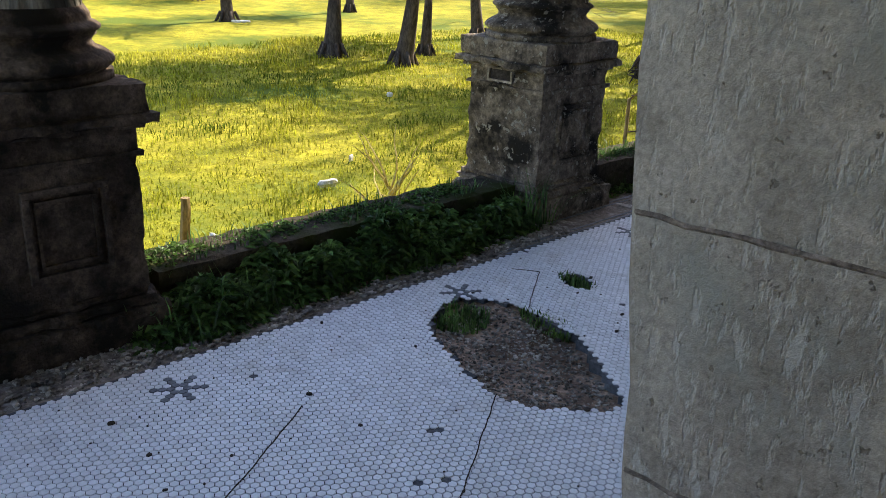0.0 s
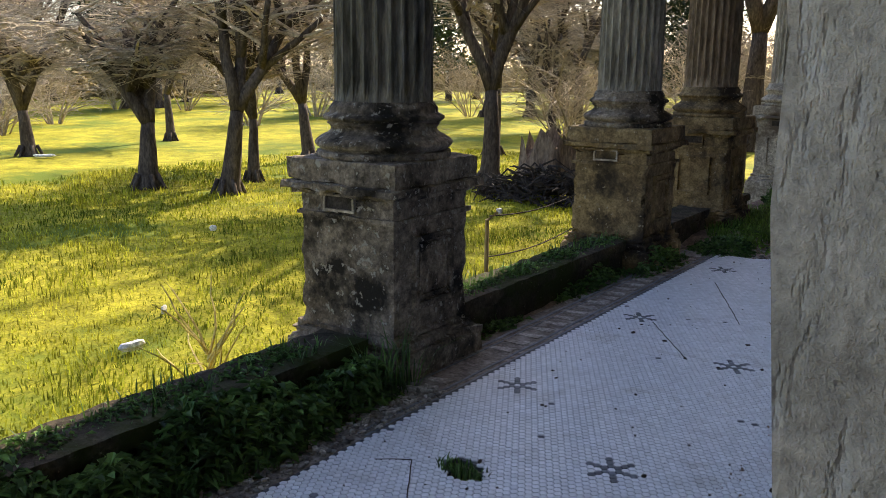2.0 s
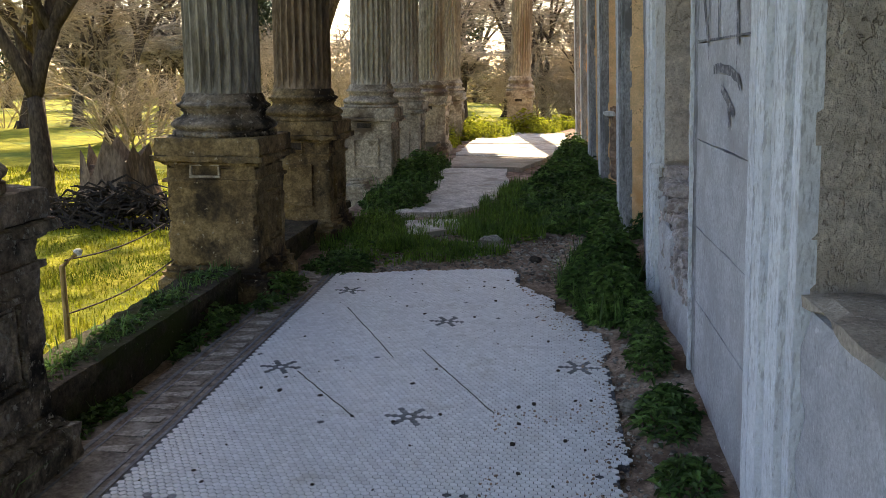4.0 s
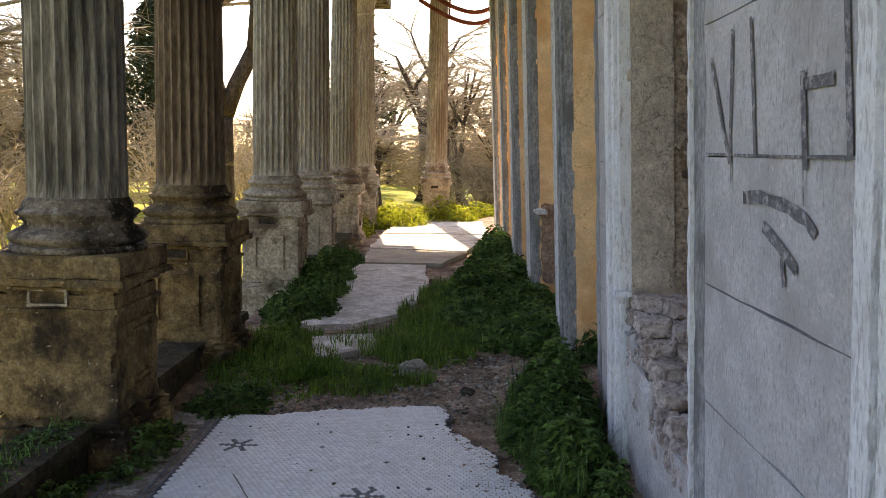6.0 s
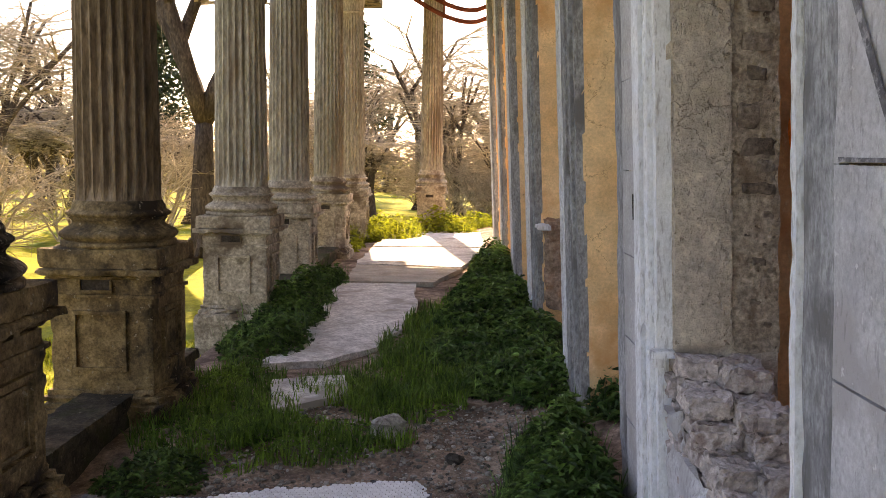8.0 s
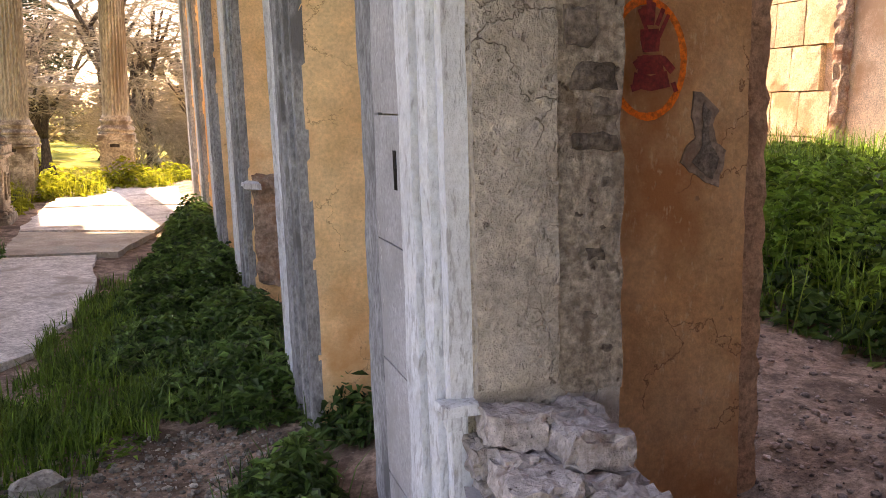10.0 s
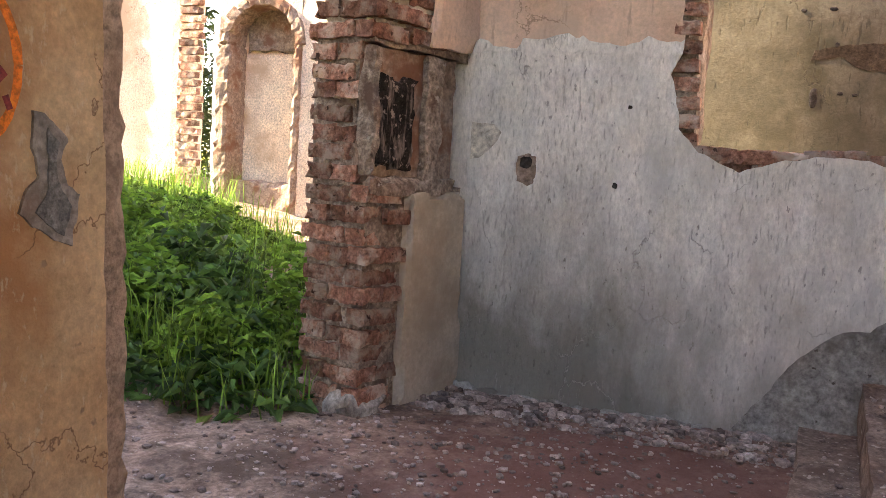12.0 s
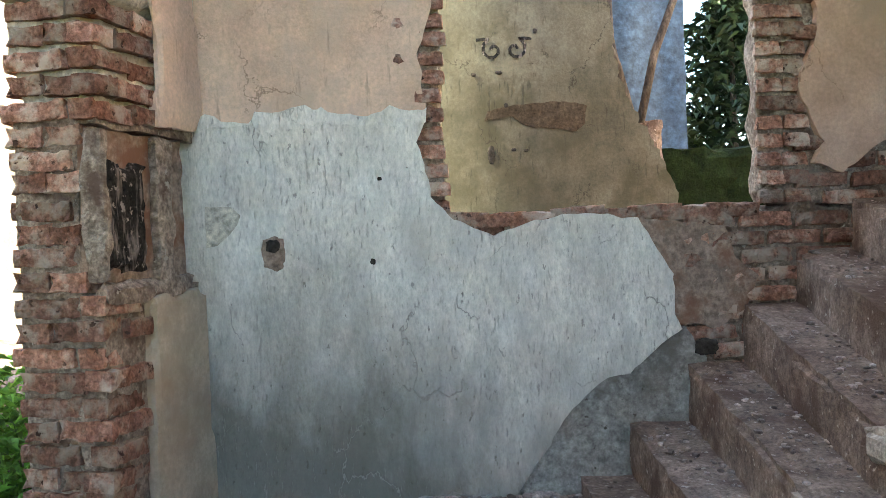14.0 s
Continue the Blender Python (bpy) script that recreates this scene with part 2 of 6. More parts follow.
M_PATH = mat("pale_concrete_slab", (0.5, 0.48, 0.46), (0.6, 0.58, 0.55), 2, 0.9, 0.4, 40, (0.34, 0.31, 0.28), 0.5, 2)
M_STEP = mat("worn_step", (0.17, 0.122, 0.098), (0.26, 0.195, 0.158), 3, 0.93, 1.2, 60, (0.12, 0.078, 0.06), 0.5, 4, mid=0.3, spots=(0.42, 0.36, 0.305), spot_scale=30, spot_edge=0.645)

M_DARKSTONE = mat("dark_brown_stone", (0.05, 0.036, 0.027), (0.11, 0.082, 0.062), 5, 0.92, 1.0, 60, (0.018, 0.015, 0.012), 0.6, 3.0, mid=0.3)
M_STONEB = mat("ochre_stained_stone", (0.13, 0.092, 0.05), (0.26, 0.19, 0.1), 4, 0.92, 1.0, 60, (0.035, 0.027, 0.02), 0.6, 2.8, mid=0.35, spots=(0.32, 0.27, 0.2), spot_scale=26, spot_edge=0.65)
M_STONEC = mat("pale_stone", (0.28, 0.24, 0.19), (0.4, 0.35, 0.28), 5, 0.92, 0.7, 45, (0.13, 0.1, 0.075), 0.5, 3.0, mid=0.3)
M_SHAFTB = mat("brown_fluted_stone", (0.15, 0.11, 0.075), (0.23, 0.175, 0.125), 4, 0.92, 0.4, 50, (0.08, 0.06, 0.045), 0.5, 2.0, stretch=4)
M_SHAFTC = mat("pale_fluted_stone", (0.3, 0.27, 0.22), (0.4, 0.36, 0.3), 4, 0.92, 0.4, 50, (0.2, 0.16, 0.12), 0.5, 2.0, stretch=4)
M_DARK = mat("recess_shade_and_debris", (0.03, 0.025, 0.02), (0.06, 0.05, 0.045), 9, 0.95, 0.4, 60)
M_BLACK = mat("soot", (0.015, 0.014, 0.013), (0.035, 0.03, 0.027), 20, 0.95, 0.8, 80, spots=(0.32, 0.27, 0.24), spot_scale=32, spot_edge=0.6, flecks=(0.36, 0.3, 0.27), fleck_scale=26, fleck_edge=0.55)
M_STRIP = mat("blue_grey_strip", (0.22, 0.23, 0.245), (0.32, 0.33, 0.345), 4, 0.88, 0.5, 60, (0.15, 0.15, 0.155), 0.45, 5, stretch=2, mid=0.15, flecks=(0.12, 0.115, 0.11), fleck_scale=70, fleck_edge=0.58)
M_BRICKD = mat("dark_worn_brick", (0.14, 0.115, 0.098), (0.23, 0.19, 0.16), 12, 0.93, 1.0, 60, vary=0.3, mid=0.3)
M_SPRAY = mat("black_spray_paint", (0.07, 0.072, 0.085), (0.15, 0.153, 0.17), 14, 0.7, 0.1, 60, (0.36, 0.36, 0.38), 0.45, 34)
M_SPRAYO = mat("orange_spray_paint", (0.85, 0.17, 0.008), (0.92, 0.22, 0.015), 14, 0.7, 0.1, 60)
M_SPRAYR = mat("red_stencil_paint", (0.22, 0.02, 0.02), (0.3, 0.04, 0.03), 25, 0.7, 0.1, 60)
M_BORDER = mat("worn_mosaic_border", (0.12, 0.1, 0.085), (0.2, 0.175, 0.155), 6, 0.9, 0.5, 60, (0.3, 0.28, 0.26), 0.4, 9)
M_KERB = mat("mossy_kerb_stone", (0.03, 0.026, 0.019), (0.075, 0.06, 0.042), 4, 0.95, 0.9, 50, (0.03, 0.038, 0.01), 0.6, 2.2, mid=0.3, spots=(0.15, 0.13, 0.1), spot_scale=30, spot_edge=0.66)
M_PINK = mat("faded_pink_plaster", (0.66, 0.46, 0.335), (0.74, 0.55, 0.415), 1.5, 0.9, 0.4, 60, (0.6, 0.46, 0.35), 0.45, 1.3, fine_mix=0.14, mid=0.1, flecks=(0.42, 0.29, 0.22), fleck_scale=26, fleck_edge=0.62, cracks=(0.36, 0.24, 0.17), crack_scale=1.5, crack_width=0.005)
# Mouldy plaster, base colour lowered to carry the shade beyond the stair room.
M_MOULD_SHADE = mat("shaded_mouldy_plaster", (0.095, 0.085, 0.058), (0.15, 0.135, 0.097), 1.2, 0.9, 0.5, 40, (0.08, 0.07, 0.045), 0.5, 1.6, mid=0.18, fine_mix=0.2, flecks=(0.04, 0.034, 0.025), fleck_scale=30, fleck_edge=0.6, cracks=(0.05, 0.04, 0.03), crack_scale=1.2, crack_width=0.005)
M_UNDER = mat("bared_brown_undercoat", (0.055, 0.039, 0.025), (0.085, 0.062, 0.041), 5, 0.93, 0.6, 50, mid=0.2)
M_TEETH = mat("worn_pale_border_tile", (0.26, 0.24, 0.22), (0.4, 0.38, 0.35), 9, 0.9, 0.5, 60, (0.16, 0.135, 0.115), 0.5, 7)
M_COURT = mat("pale_pink_plaster", (0.74, 0.58, 0.44), (0.84, 0.7, 0.55), 1.4, 0.9, 0.4, 50, (0.6, 0.42, 0.28), 0.45, 1.2, mid=0.12, cracks=(0.36, 0.22, 0.14), crack_scale=1.3, crack_width=0.006)
# Darker copy of the pink plaster, with the shade over the stair in it.
M_PINKD = mat("shade_browned_pink_plaster", (0.48, 0.33, 0.245), (0.57, 0.41, 0.31), 1.5, 0.9, 0.4, 60, (0.4, 0.29, 0.215), 0.45, 1.3, fine_mix=0.14, mid=0.12, cracks=(0.3, 0.2, 0.14), crack_scale=1.5, crack_width=0.005)
# Moss green taken almost to black: stands in for shade where sun falls.
M_MOSS = mat("shaded_moss", (0.005, 0.009, 0.003), (0.012, 0.02, 0.006), 9, 0.95, 0.8, 50)
M_ASHLAR = mat("yellow_ochre_ashlar", (0.62, 0.48, 0.3), (0.74, 0.6, 0.4), 2.5, 0.9, 0.6, 50, (0.5, 0.36, 0.2), 0.45, 2.0, vary=0.12, mid=0.15)
M_RUST = mat("rusty_bent_iron", (0.12, 0.035, 0.022), (0.2, 0.065, 0.04), 6, 0.85, 0.5, 60)
M_CEMENT = mat("grey_cement_patch", (0.26, 0.25, 0.232), (0.37, 0.36, 0.335), 3, 0.93, 1.0, 40, (0.18, 0.165, 0.145), 0.45, 4, mid=0.25, spots=(0.12, 0.105, 0.09), spot_scale=24, spot_edge=0.66)
M_BROWN = mat("brown_scratch_coat", (0.27, 0.2, 0.16), (0.36, 0.28, 0.22), 4, 0.93, 0.6, 40, (0.22, 0.12, 0.08), 0.5, 4)
# Gritty coping; the gold stands for sunlight that does not reach it.
M_GOLD = mat("sunlit_gold_gritty_coping", (0.4, 0.2, 0.065), (0.66, 0.42, 0.17), 40, 0.8, 1.8, 140, spots=(0.9, 0.72, 0.45), spot_scale=110, spot_edge=0.6)
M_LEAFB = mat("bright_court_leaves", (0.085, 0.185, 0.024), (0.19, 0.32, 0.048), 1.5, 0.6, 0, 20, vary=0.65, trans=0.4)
# Yellow copy of the weeds: sunlight is put into the leaf colour.
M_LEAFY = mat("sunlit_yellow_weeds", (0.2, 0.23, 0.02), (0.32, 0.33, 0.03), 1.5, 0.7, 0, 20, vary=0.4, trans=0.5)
# Darker copy of the grass: gallery shade is put into the blade colour.
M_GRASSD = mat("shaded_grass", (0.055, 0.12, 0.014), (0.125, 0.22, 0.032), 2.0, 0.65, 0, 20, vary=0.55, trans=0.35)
M_PINE = mat("dark_evergreen_leaves", (0.015, 0.03, 0.012), (0.035, 0.055, 0.02), 1.0, 0.7, 0, 20, vary=0.4)
# Sheet colour is darkened in place of the shade of trees.
M_TARP = mat("shaded_blue_sheet", (0.032, 0.06, 0.105), (0.05, 0.09, 0.148), 3, 0.6, 0.6, 12)
M_WOODP = mat("weathered_post", (0.22, 0.16, 0.08), (0.32, 0.24, 0.12), 9, 0.9, 0.5, 60, stretch=5)
M_SCRAP = mat("white_litter", (0.6, 0.6, 0.58), (0.72, 0.72, 0.7), 9, 0.8, 0.2, 60)
M_PLASTERW = mat("cracked_offwhite_plaster", (0.48, 0.44, 0.37), (0.6, 0.56, 0.48), 4, 0.9, 0.7, 40, (0.36, 0.3, 0.24), 0.45, 5)
M_CREAMP = mat("cream_remnant_plaster", (0.46, 0.385, 0.29), (0.56, 0.485, 0.385), 2, 0.9, 0.4, 40, (0.4, 0.32, 0.235), 0.4, 1.5, mid=0.1, fine_mix=0.15)
M_EDGE = mat("shaded_ochre_plaster", (0.36, 0.2, 0.125), (0.47, 0.29, 0.19), 3, 0.9, 0.9, 50, (0.26, 0.14, 0.09), 0.45, 5, mid=0.2)
M_PALE = mat("sun_patch_step_stone", (0.3, 0.25, 0.21), (0.4, 0.345, 0.295), 9, 0.93, 0.6, 50, (0.3, 0.24, 0.2), 0.4, 8)
M_BARED = mat("bared_undercoat", (0.29, 0.24, 0.195), (0.42, 0.365, 0.305), 12, 0.93, 1.4, 50, (0.2, 0.15, 0.115), 0.4, 9, mid=0.3, spots=(0.14, 0.1, 0.078), spot_scale=22, spot_edge=0.67)
M_RUBBLE2 = mat("brick_dust_rubble", (0.2, 0.145, 0.125), (0.37, 0.31, 0.28), 6, 0.95, 0.7, 50, vary=0.55)
M_STUMP = mat("grey_brown_stump_wood", (0.12, 0.085, 0.06), (0.24, 0.18, 0.13), 6, 0.93, 0.9, 40, (0.06, 0.045, 0.035), 0.5, 4, stretch=4)
M_LUMP = mat("broken_masonry_grey", (0.33, 0.29, 0.28), (0.5, 0.455, 0.44), 9, 0.95, 1.2, 45, (0.24, 0.19, 0.175), 0.4, 9, mid=0.25, fine_mix=0.25, vary=0.25, spots=(0.17, 0.135, 0.12), spot_scale=34, spot_edge=0.67)
M_STRAW = mat("yellow_stems", (0.4, 0.32, 0.1), (0.5, 0.42, 0.16), 9, 0.8, 0, 40)
M_WOODS = mat("far_wood", (0.2, 0.17, 0.09), (0.34, 0.28, 0.16), 0.2, 0.9, 0, 3, vary=0.5, trans=0.3)


# ---- building helpers ----
class Geo:
    """Vertices and faces gathered for one mesh."""

    def __init__(self):
        self.v, self.f = [], []

    def add(self, vs, fs):
        n = len(self.v)
        self.v += [tuple(p) for p in vs]
        self.f += [tuple(i + n for i in f) for f in fs]

    def box(self, x0, x1, y0, y1, z0, z1):
        vs = [(x, y, z) for z in (z0, z1) for y in (y0, y1) for x in (x0, x1)]
        self.add(vs, [(0, 2, 3, 1), (4, 5, 7, 6), (0, 1, 5, 4), (2, 6, 7, 3), (0, 4, 6, 2), (1, 3, 7, 5)])

    def rough(self, x0, x1, y0, y1, z0, z1, seg=0.08, amp=0.008, freq=7.0, chip=0.0, seed=0.0, most=40):
        """A box cut into a grid whose surface is worn by noise; chip eats the edges."""
        d = [(x0, x1), (y0, y1), (z0, z1)]
        n = [max(1, min(most, round((b - a) / seg))) for a, b in d]
        index = {}

        def vert(i, j, k):
            key = (i, j, k)
            if key not in index:
                p = Vector((x0 + (x1 - x0) * i / n[0], y0 + (y1 - y0) * j / n[1], z0 + (z1 - z0) * k / n[2]))
                ends = [(-1 if c == 0 else 1 if c == m else 0) for c, m in zip(key, n)]
                nv = noise.noise_vector((p + Vector((seed, seed * 1.7, 0))) * freq)
                s = p.copy()
                edge = sum(1 for e in ends if e) >= 2
                cut = chip * max(0.0, noise.noise((p + Vector((seed, 3.1, seed))) * freq * 0.8) + 0.25) if edge else 0.0
                for c in range(3):
                    if ends[c]:
                        s[c] += amp * nv[c] - ends[c] * cut
                index[key] = len(self.v)
                self.v.append(tuple(s))
            return index[key]

        def side(ax, val, flip):
            u, w = [c for c in range(3) if c != ax]
            for i in range(n[u]):
                for j in range(n[w]):
                    q = []
                    for di, dj in ((0, 0), (1, 0), (1, 1), (0, 1)):
                        k = [0, 0, 0]
                        k[ax], k[u], k[w] = val, i + di, j + dj
                        q.append(vert(*k))
                    self.f.append(tuple(reversed(q)) if flip else tuple(q))

        side(0, 0, True), side(0, n[0], False)
        side(1, 0, False), side(1, n[1], True)
        side(2, 0, True), side(2, n[2], False)

    def tube(self, pts, radii, sides=6):
        n0 = len(self.v)
        for k, (p, r) in enumerate(zip(pts, radii)):
            a = pts[max(0, k - 1)]
            b = pts[min(len(pts) - 1, k + 1)]
            d = (Vector(b) - Vector(a)).normalized()
            u = d.orthogonal().normalized()
            w = d.cross(u)
            for s in range(sides):
                q = 2 * math.pi * s / sides
                self.v.append(tuple(Vector(p) + r * (math.cos(q) * u + math.sin(q) * w)))
        for k in range(len(pts) - 1):
            for s in range(sides):
                a, b = n0 + k * sides + s, n0 + k * sides + (s + 1) % sides
                self.f.append((a, b, b + sides, a + sides))
        self.f.append(tuple(n0 + s for s in reversed(range(sides))))
        self.f.append(tuple(n0 + (len(pts) - 1) * sides + s for s in range(sides)))

    def lathe(self, profile, n=32, cx=0.0, cy=0.0):
        n0 = len(self.v)
        for r, z in profile:
            for s in range(n):
                q = 2 * math.pi * s / n
                self.v.append((cx + r * math.cos(q), cy + r * math.sin(q), z))
        for k in range(len(profile) - 1):
            for s in range(n):
                a, b = n0 + k * n + s, n0 + k * n + (s + 1) % n
                self.f.append((a, b, b + n, a + n))
        self.f.append(tuple(n0 + s for s in reversed(range(n))))
        self.f.append(tuple(n0 + (len(profile) - 1) * n + s for s in range(n)))

    def stone(self, x, y, z, sx, sy, sz, seed=0.0, rot=0.0, seg=6):
        """An angular lump of masonry."""
        n0 = len(self.v)
        c, s_ = math.cos(rot), math.sin(rot)
        rows = seg // 2 + 1
        for k in range(rows + 1):
            th = math.pi * k / rows
            for s in range(seg):
                ph = 2 * math.pi * (s + 0.5 * (k % 2)) / seg
                p = Vector((math.sin(th) * math.cos(ph), math.sin(th) * math.sin(ph), math.cos(th)))
                m = max(abs(p.x), abs(p.y), abs(p.z))
                p = p * (0.55 + 0.45 / m)
                p *= 1 + 0.3 * noise.noise(p * 1.3 + Vector((seed * 3.7, seed, -seed)))
                px, py = p.x * sx, p.y * sy
                self.v.append((x + c * px - s_ * py, y + s_ * px + c * py, z + p.z * sz))
        for k in range(rows):
            for s in range(seg):
                a, b = n0 + k * seg + s, n0 + k * seg + (s + 1) % seg
                self.f.append((a, a + seg, b + seg, b))

    def mesh(self, name, m, smooth=False):
        me = bpy.data.meshes.new(name)
        me.from_pydata(self.v, [], self.f)
        if m:
            me.materials.append(m)
        if smooth:
            me.polygons.foreach_set("use_smooth", [True] * len(me.polygons))
        me.update()
        return me


def part(name, geo, m, parent=None, label="", smooth=False):
    ob = new(name, geo.mesh(name, m, smooth) if isinstance(geo, Geo) else geo)
    if parent:
        ob.parent = parent
    if label:
        ob["label"] = label
    return ob


def thing(name, label, category, at=(0, 0, 0), group="", kind=""):
    ob = new(name)
    ob.location = at
    return tagged(ob, label, category, group, kind)


def boxes(*rows, **kw):
    g = Geo()
    for r in rows:
        g.rough(*r, **kw)
    return g


# ---- plan ----
XW, XM, XI = -0.30, 0.11, 0.86      # gallery wall: outer face, back of the outer leaf, inner face
TOP = 5.5
PIERS = [(-2.0, 0.0), (2.02, 3.3), (4.58, 6.33), (7.5, 8.35), (9.45, 10.2), (12.0, 13.0), (14.6, 15.6), (17.2, 18.2), (20.0, 21.2)]
INNER = [(-2.0, 0.0), (2.02, 2.95), (4.88, 5.95), (7.97, 8.3), (9.45, 10.2), (12.0, 13.0), (14.6, 15.6), (17.2, 18.2), (20.0, 21.2)]
ROOM_X = 3.16


def clamp(v):
    return max(0.0, min(1.0, v))


def tile_right(y):
    """The ragged edge of the tiles towards the wall."""
    if y < 5.4:
        e = -0.65
    elif y < 7.1:
        e = -0.61
    else:
        e = -0.64 - 0.56 * clamp((y - 7.1) / 1.4)
    return e + (0.05 if y < 7.1 else 0.11) * noise.noise(Vector((0, y * 3, 3))) + 0.045 * noise.noise(Vector((0, y * 12, 8)))


HOLES = [(-1.66, 3.2, 0.56, 0.3, 0.35), (-1.97, 3.99, 0.1, 0.07, 0.3)]


def in_hole(x, y, grow=0.0):
    for cx, cy, rx, ry, tilt in HOLES:
        dx, dy = x - cx, y - cy
        u, v = dx * math.cos(tilt) - dy * math.sin(tilt), dx * math.sin(tilt) + dy * math.cos(tilt)
        a = math.atan2(v, u)
        if math.hypot(u / (rx + grow), v / (ry + grow)) < 1 + 0.16 * noise.noise(Vector((math.cos(a) * 2, math.sin(a) * 2, cx * 5))):
            return True
    return False


def tiled(x, y):
    if not (-2.44 < x < tile_right(y)) or y < -2 or y > 8.4 + 0.08 * noise.noise(Vector((x * 2.5, 0, 9))) + 0.03 * noise.noise(Vector((x * 11, 0, 2))) + 0.25 * clamp((x + 2.3) / 1.1):
        return False
    return not in_hole(x, y)


def ground_z(x, y):
    """Soil level inside the gallery and the rooms behind it."""
    n = 0.02 * noise.noise(Vector((x, y, 0)) * 1.7) + 0.012 * noise.noise(Vector((x, y, 5)) * 7) + 0.006 * noise.noise(Vector((x, y, 2)) * 19)
    z = -0.035 + n
    if -2.44 < x < tile_right(y) and y < 8.72:
        return min(z, -0.02)
    z += 0.1 * clamp((x + 0.75) / 0.45) * clamp((y - 4.0) / 2.0)
    z += 0.05 * clamp((y - 8.7) / 0.3)
    z += 0.42 * clamp((x + 0.25) / 1.6) * clamp((y - 3.5) / 1.5) * (1 - clamp((y - 15) / 1.0))
    z += 0.6 * clamp((y - 8.6) / 4.0) * clamp((x - 1.0) / 1.5) * (1 - clamp((y - 15) / 1.0))
    return z


# ---- ground ----
def grid(name, x0, x1, y0, y1, step, fn, m, label, category, kind="structure"):
    g = Geo()
    nx, ny = max(1, round((x1 - x0) / step)), max(1, round((y1 - y0) / step))
    for j in range(ny + 1):
        for i in range(nx + 1):
            x, y = x0 + (x1 - x0) * i / nx, y0 + (y1 - y0) * j / ny
            g.v.append((x, y, fn(x, y)))
    for j in range(ny):
        for i in range(nx):
            a = j * (nx + 1) + i
            g.f.append((a, a + 1, a + nx + 2, a + nx + 1))
    return tagged(part(name, g, m, smooth=True), label, category, kind=kind)


def lawn_z(x, y):
    return -0.28 + 0.06 * noise.noise(Vector((x, y, 0)) * 0.25) + 0.02 * noise.noise(Vector((x, y, 0)) * 1.3)


def wide_ground():
    """One sheet to the horizon, finer near the walk."""
    xs = sorted(set([-3.0, 26, 40, 90, 300, 1500] + [-3.0 - 0.35 * k for k in range(90)] + [-45, -70, -120, -300, -1500] + [-3 + 1.0 * k for k in range(28)]))
    ys = sorted(set([-1500, -300, -80, -30] + [-14 + 0.5 * k for k in range(130)] + [60, 80, 120, 300, 1500]))
    g = Geo()
    for y in ys:
        for x in xs:
            g.v.append((x, y, lawn_z(x, y) - (0.3 if -3.0 <= x < 12 and -6 < y < 25 else 0.0)))
    n = len(xs)
    for j in range(len(ys) - 1):
        for i in range(n - 1):
            a = j * n + i
            g.f.append((a, a + 1, a + n + 1, a + n))
    tagged(part("ground", g, M_LAWN, smooth=True), "sunlit yellow-green mown lawn reaching to the trees", "lawn", kind="structure")


wide_ground()
grid("soil", -3.0, 9.0, -3.0, 25.0, 0.07, ground_z, M_SOIL, "bare trodden earth with grit in the ruined gallery", "soil")


# ---- gallery wall ----
def prism(g, profile, z0, z1, segs=1, wob=0.0):
    """Extrude a closed outline (x, y) upwards, with slight wear."""
    n = len(profile)
    n0 = len(g.v)
    for k in range(segs + 1):
        z = z0 + (z1 - z0) * k / segs
        for x, y in profile:
            d = noise.noise_vector(Vector((x * 9, y * 9, z * 7)))
            g.v.append((x + wob * d.x, y + wob * d.y, z))
    for k in range(segs):
        for s in range(n):
            a, b = n0 + k * n + s, n0 + k * n + (s + 1) % n
            g.f.append((a, b, b + n, a + n))
    g.f.append(tuple(n0 + s for s in reversed(range(n))))
    g.f.append(tuple(n0 + segs * n + s for s in range(n)))


def moulding(y0, y1, flip, z0=-0.2, z1=TOP - 0.01):
    """A fluted vertical door-frame moulding on the outer face; flip mirrors it along the wall."""
    w = y1 - y0
    steps = [(0.0, 0.0), (0.0, 0.035), (0.14, 0.035), (0.15, 0.013), (0.2, 0.013), (0.21, 0.045), (0.3, 0.05), (0.31, 0.016), (0.36, 0.016), (0.38, 0.042),
             (0.5, 0.042), (0.52, 0.013), (0.56, 0.013), (0.58, 0.05), (0.72, 0.055), (0.74, 0.018), (0.8, 0.018), (0.82, 0.05), (0.97, 0.05), (1.0, 0.04), (1.0, 0.0)]
    pts = []
    for u, d in steps:
        y = y1 - u * w if flip else y0 + u * w
        pts.append((XW + 0.045 - d * 1.5, y))
    if not flip:
        pts.reverse()
    g = Geo()
    prism(g, pts, z0, z1, 60, 0.004)
    return g


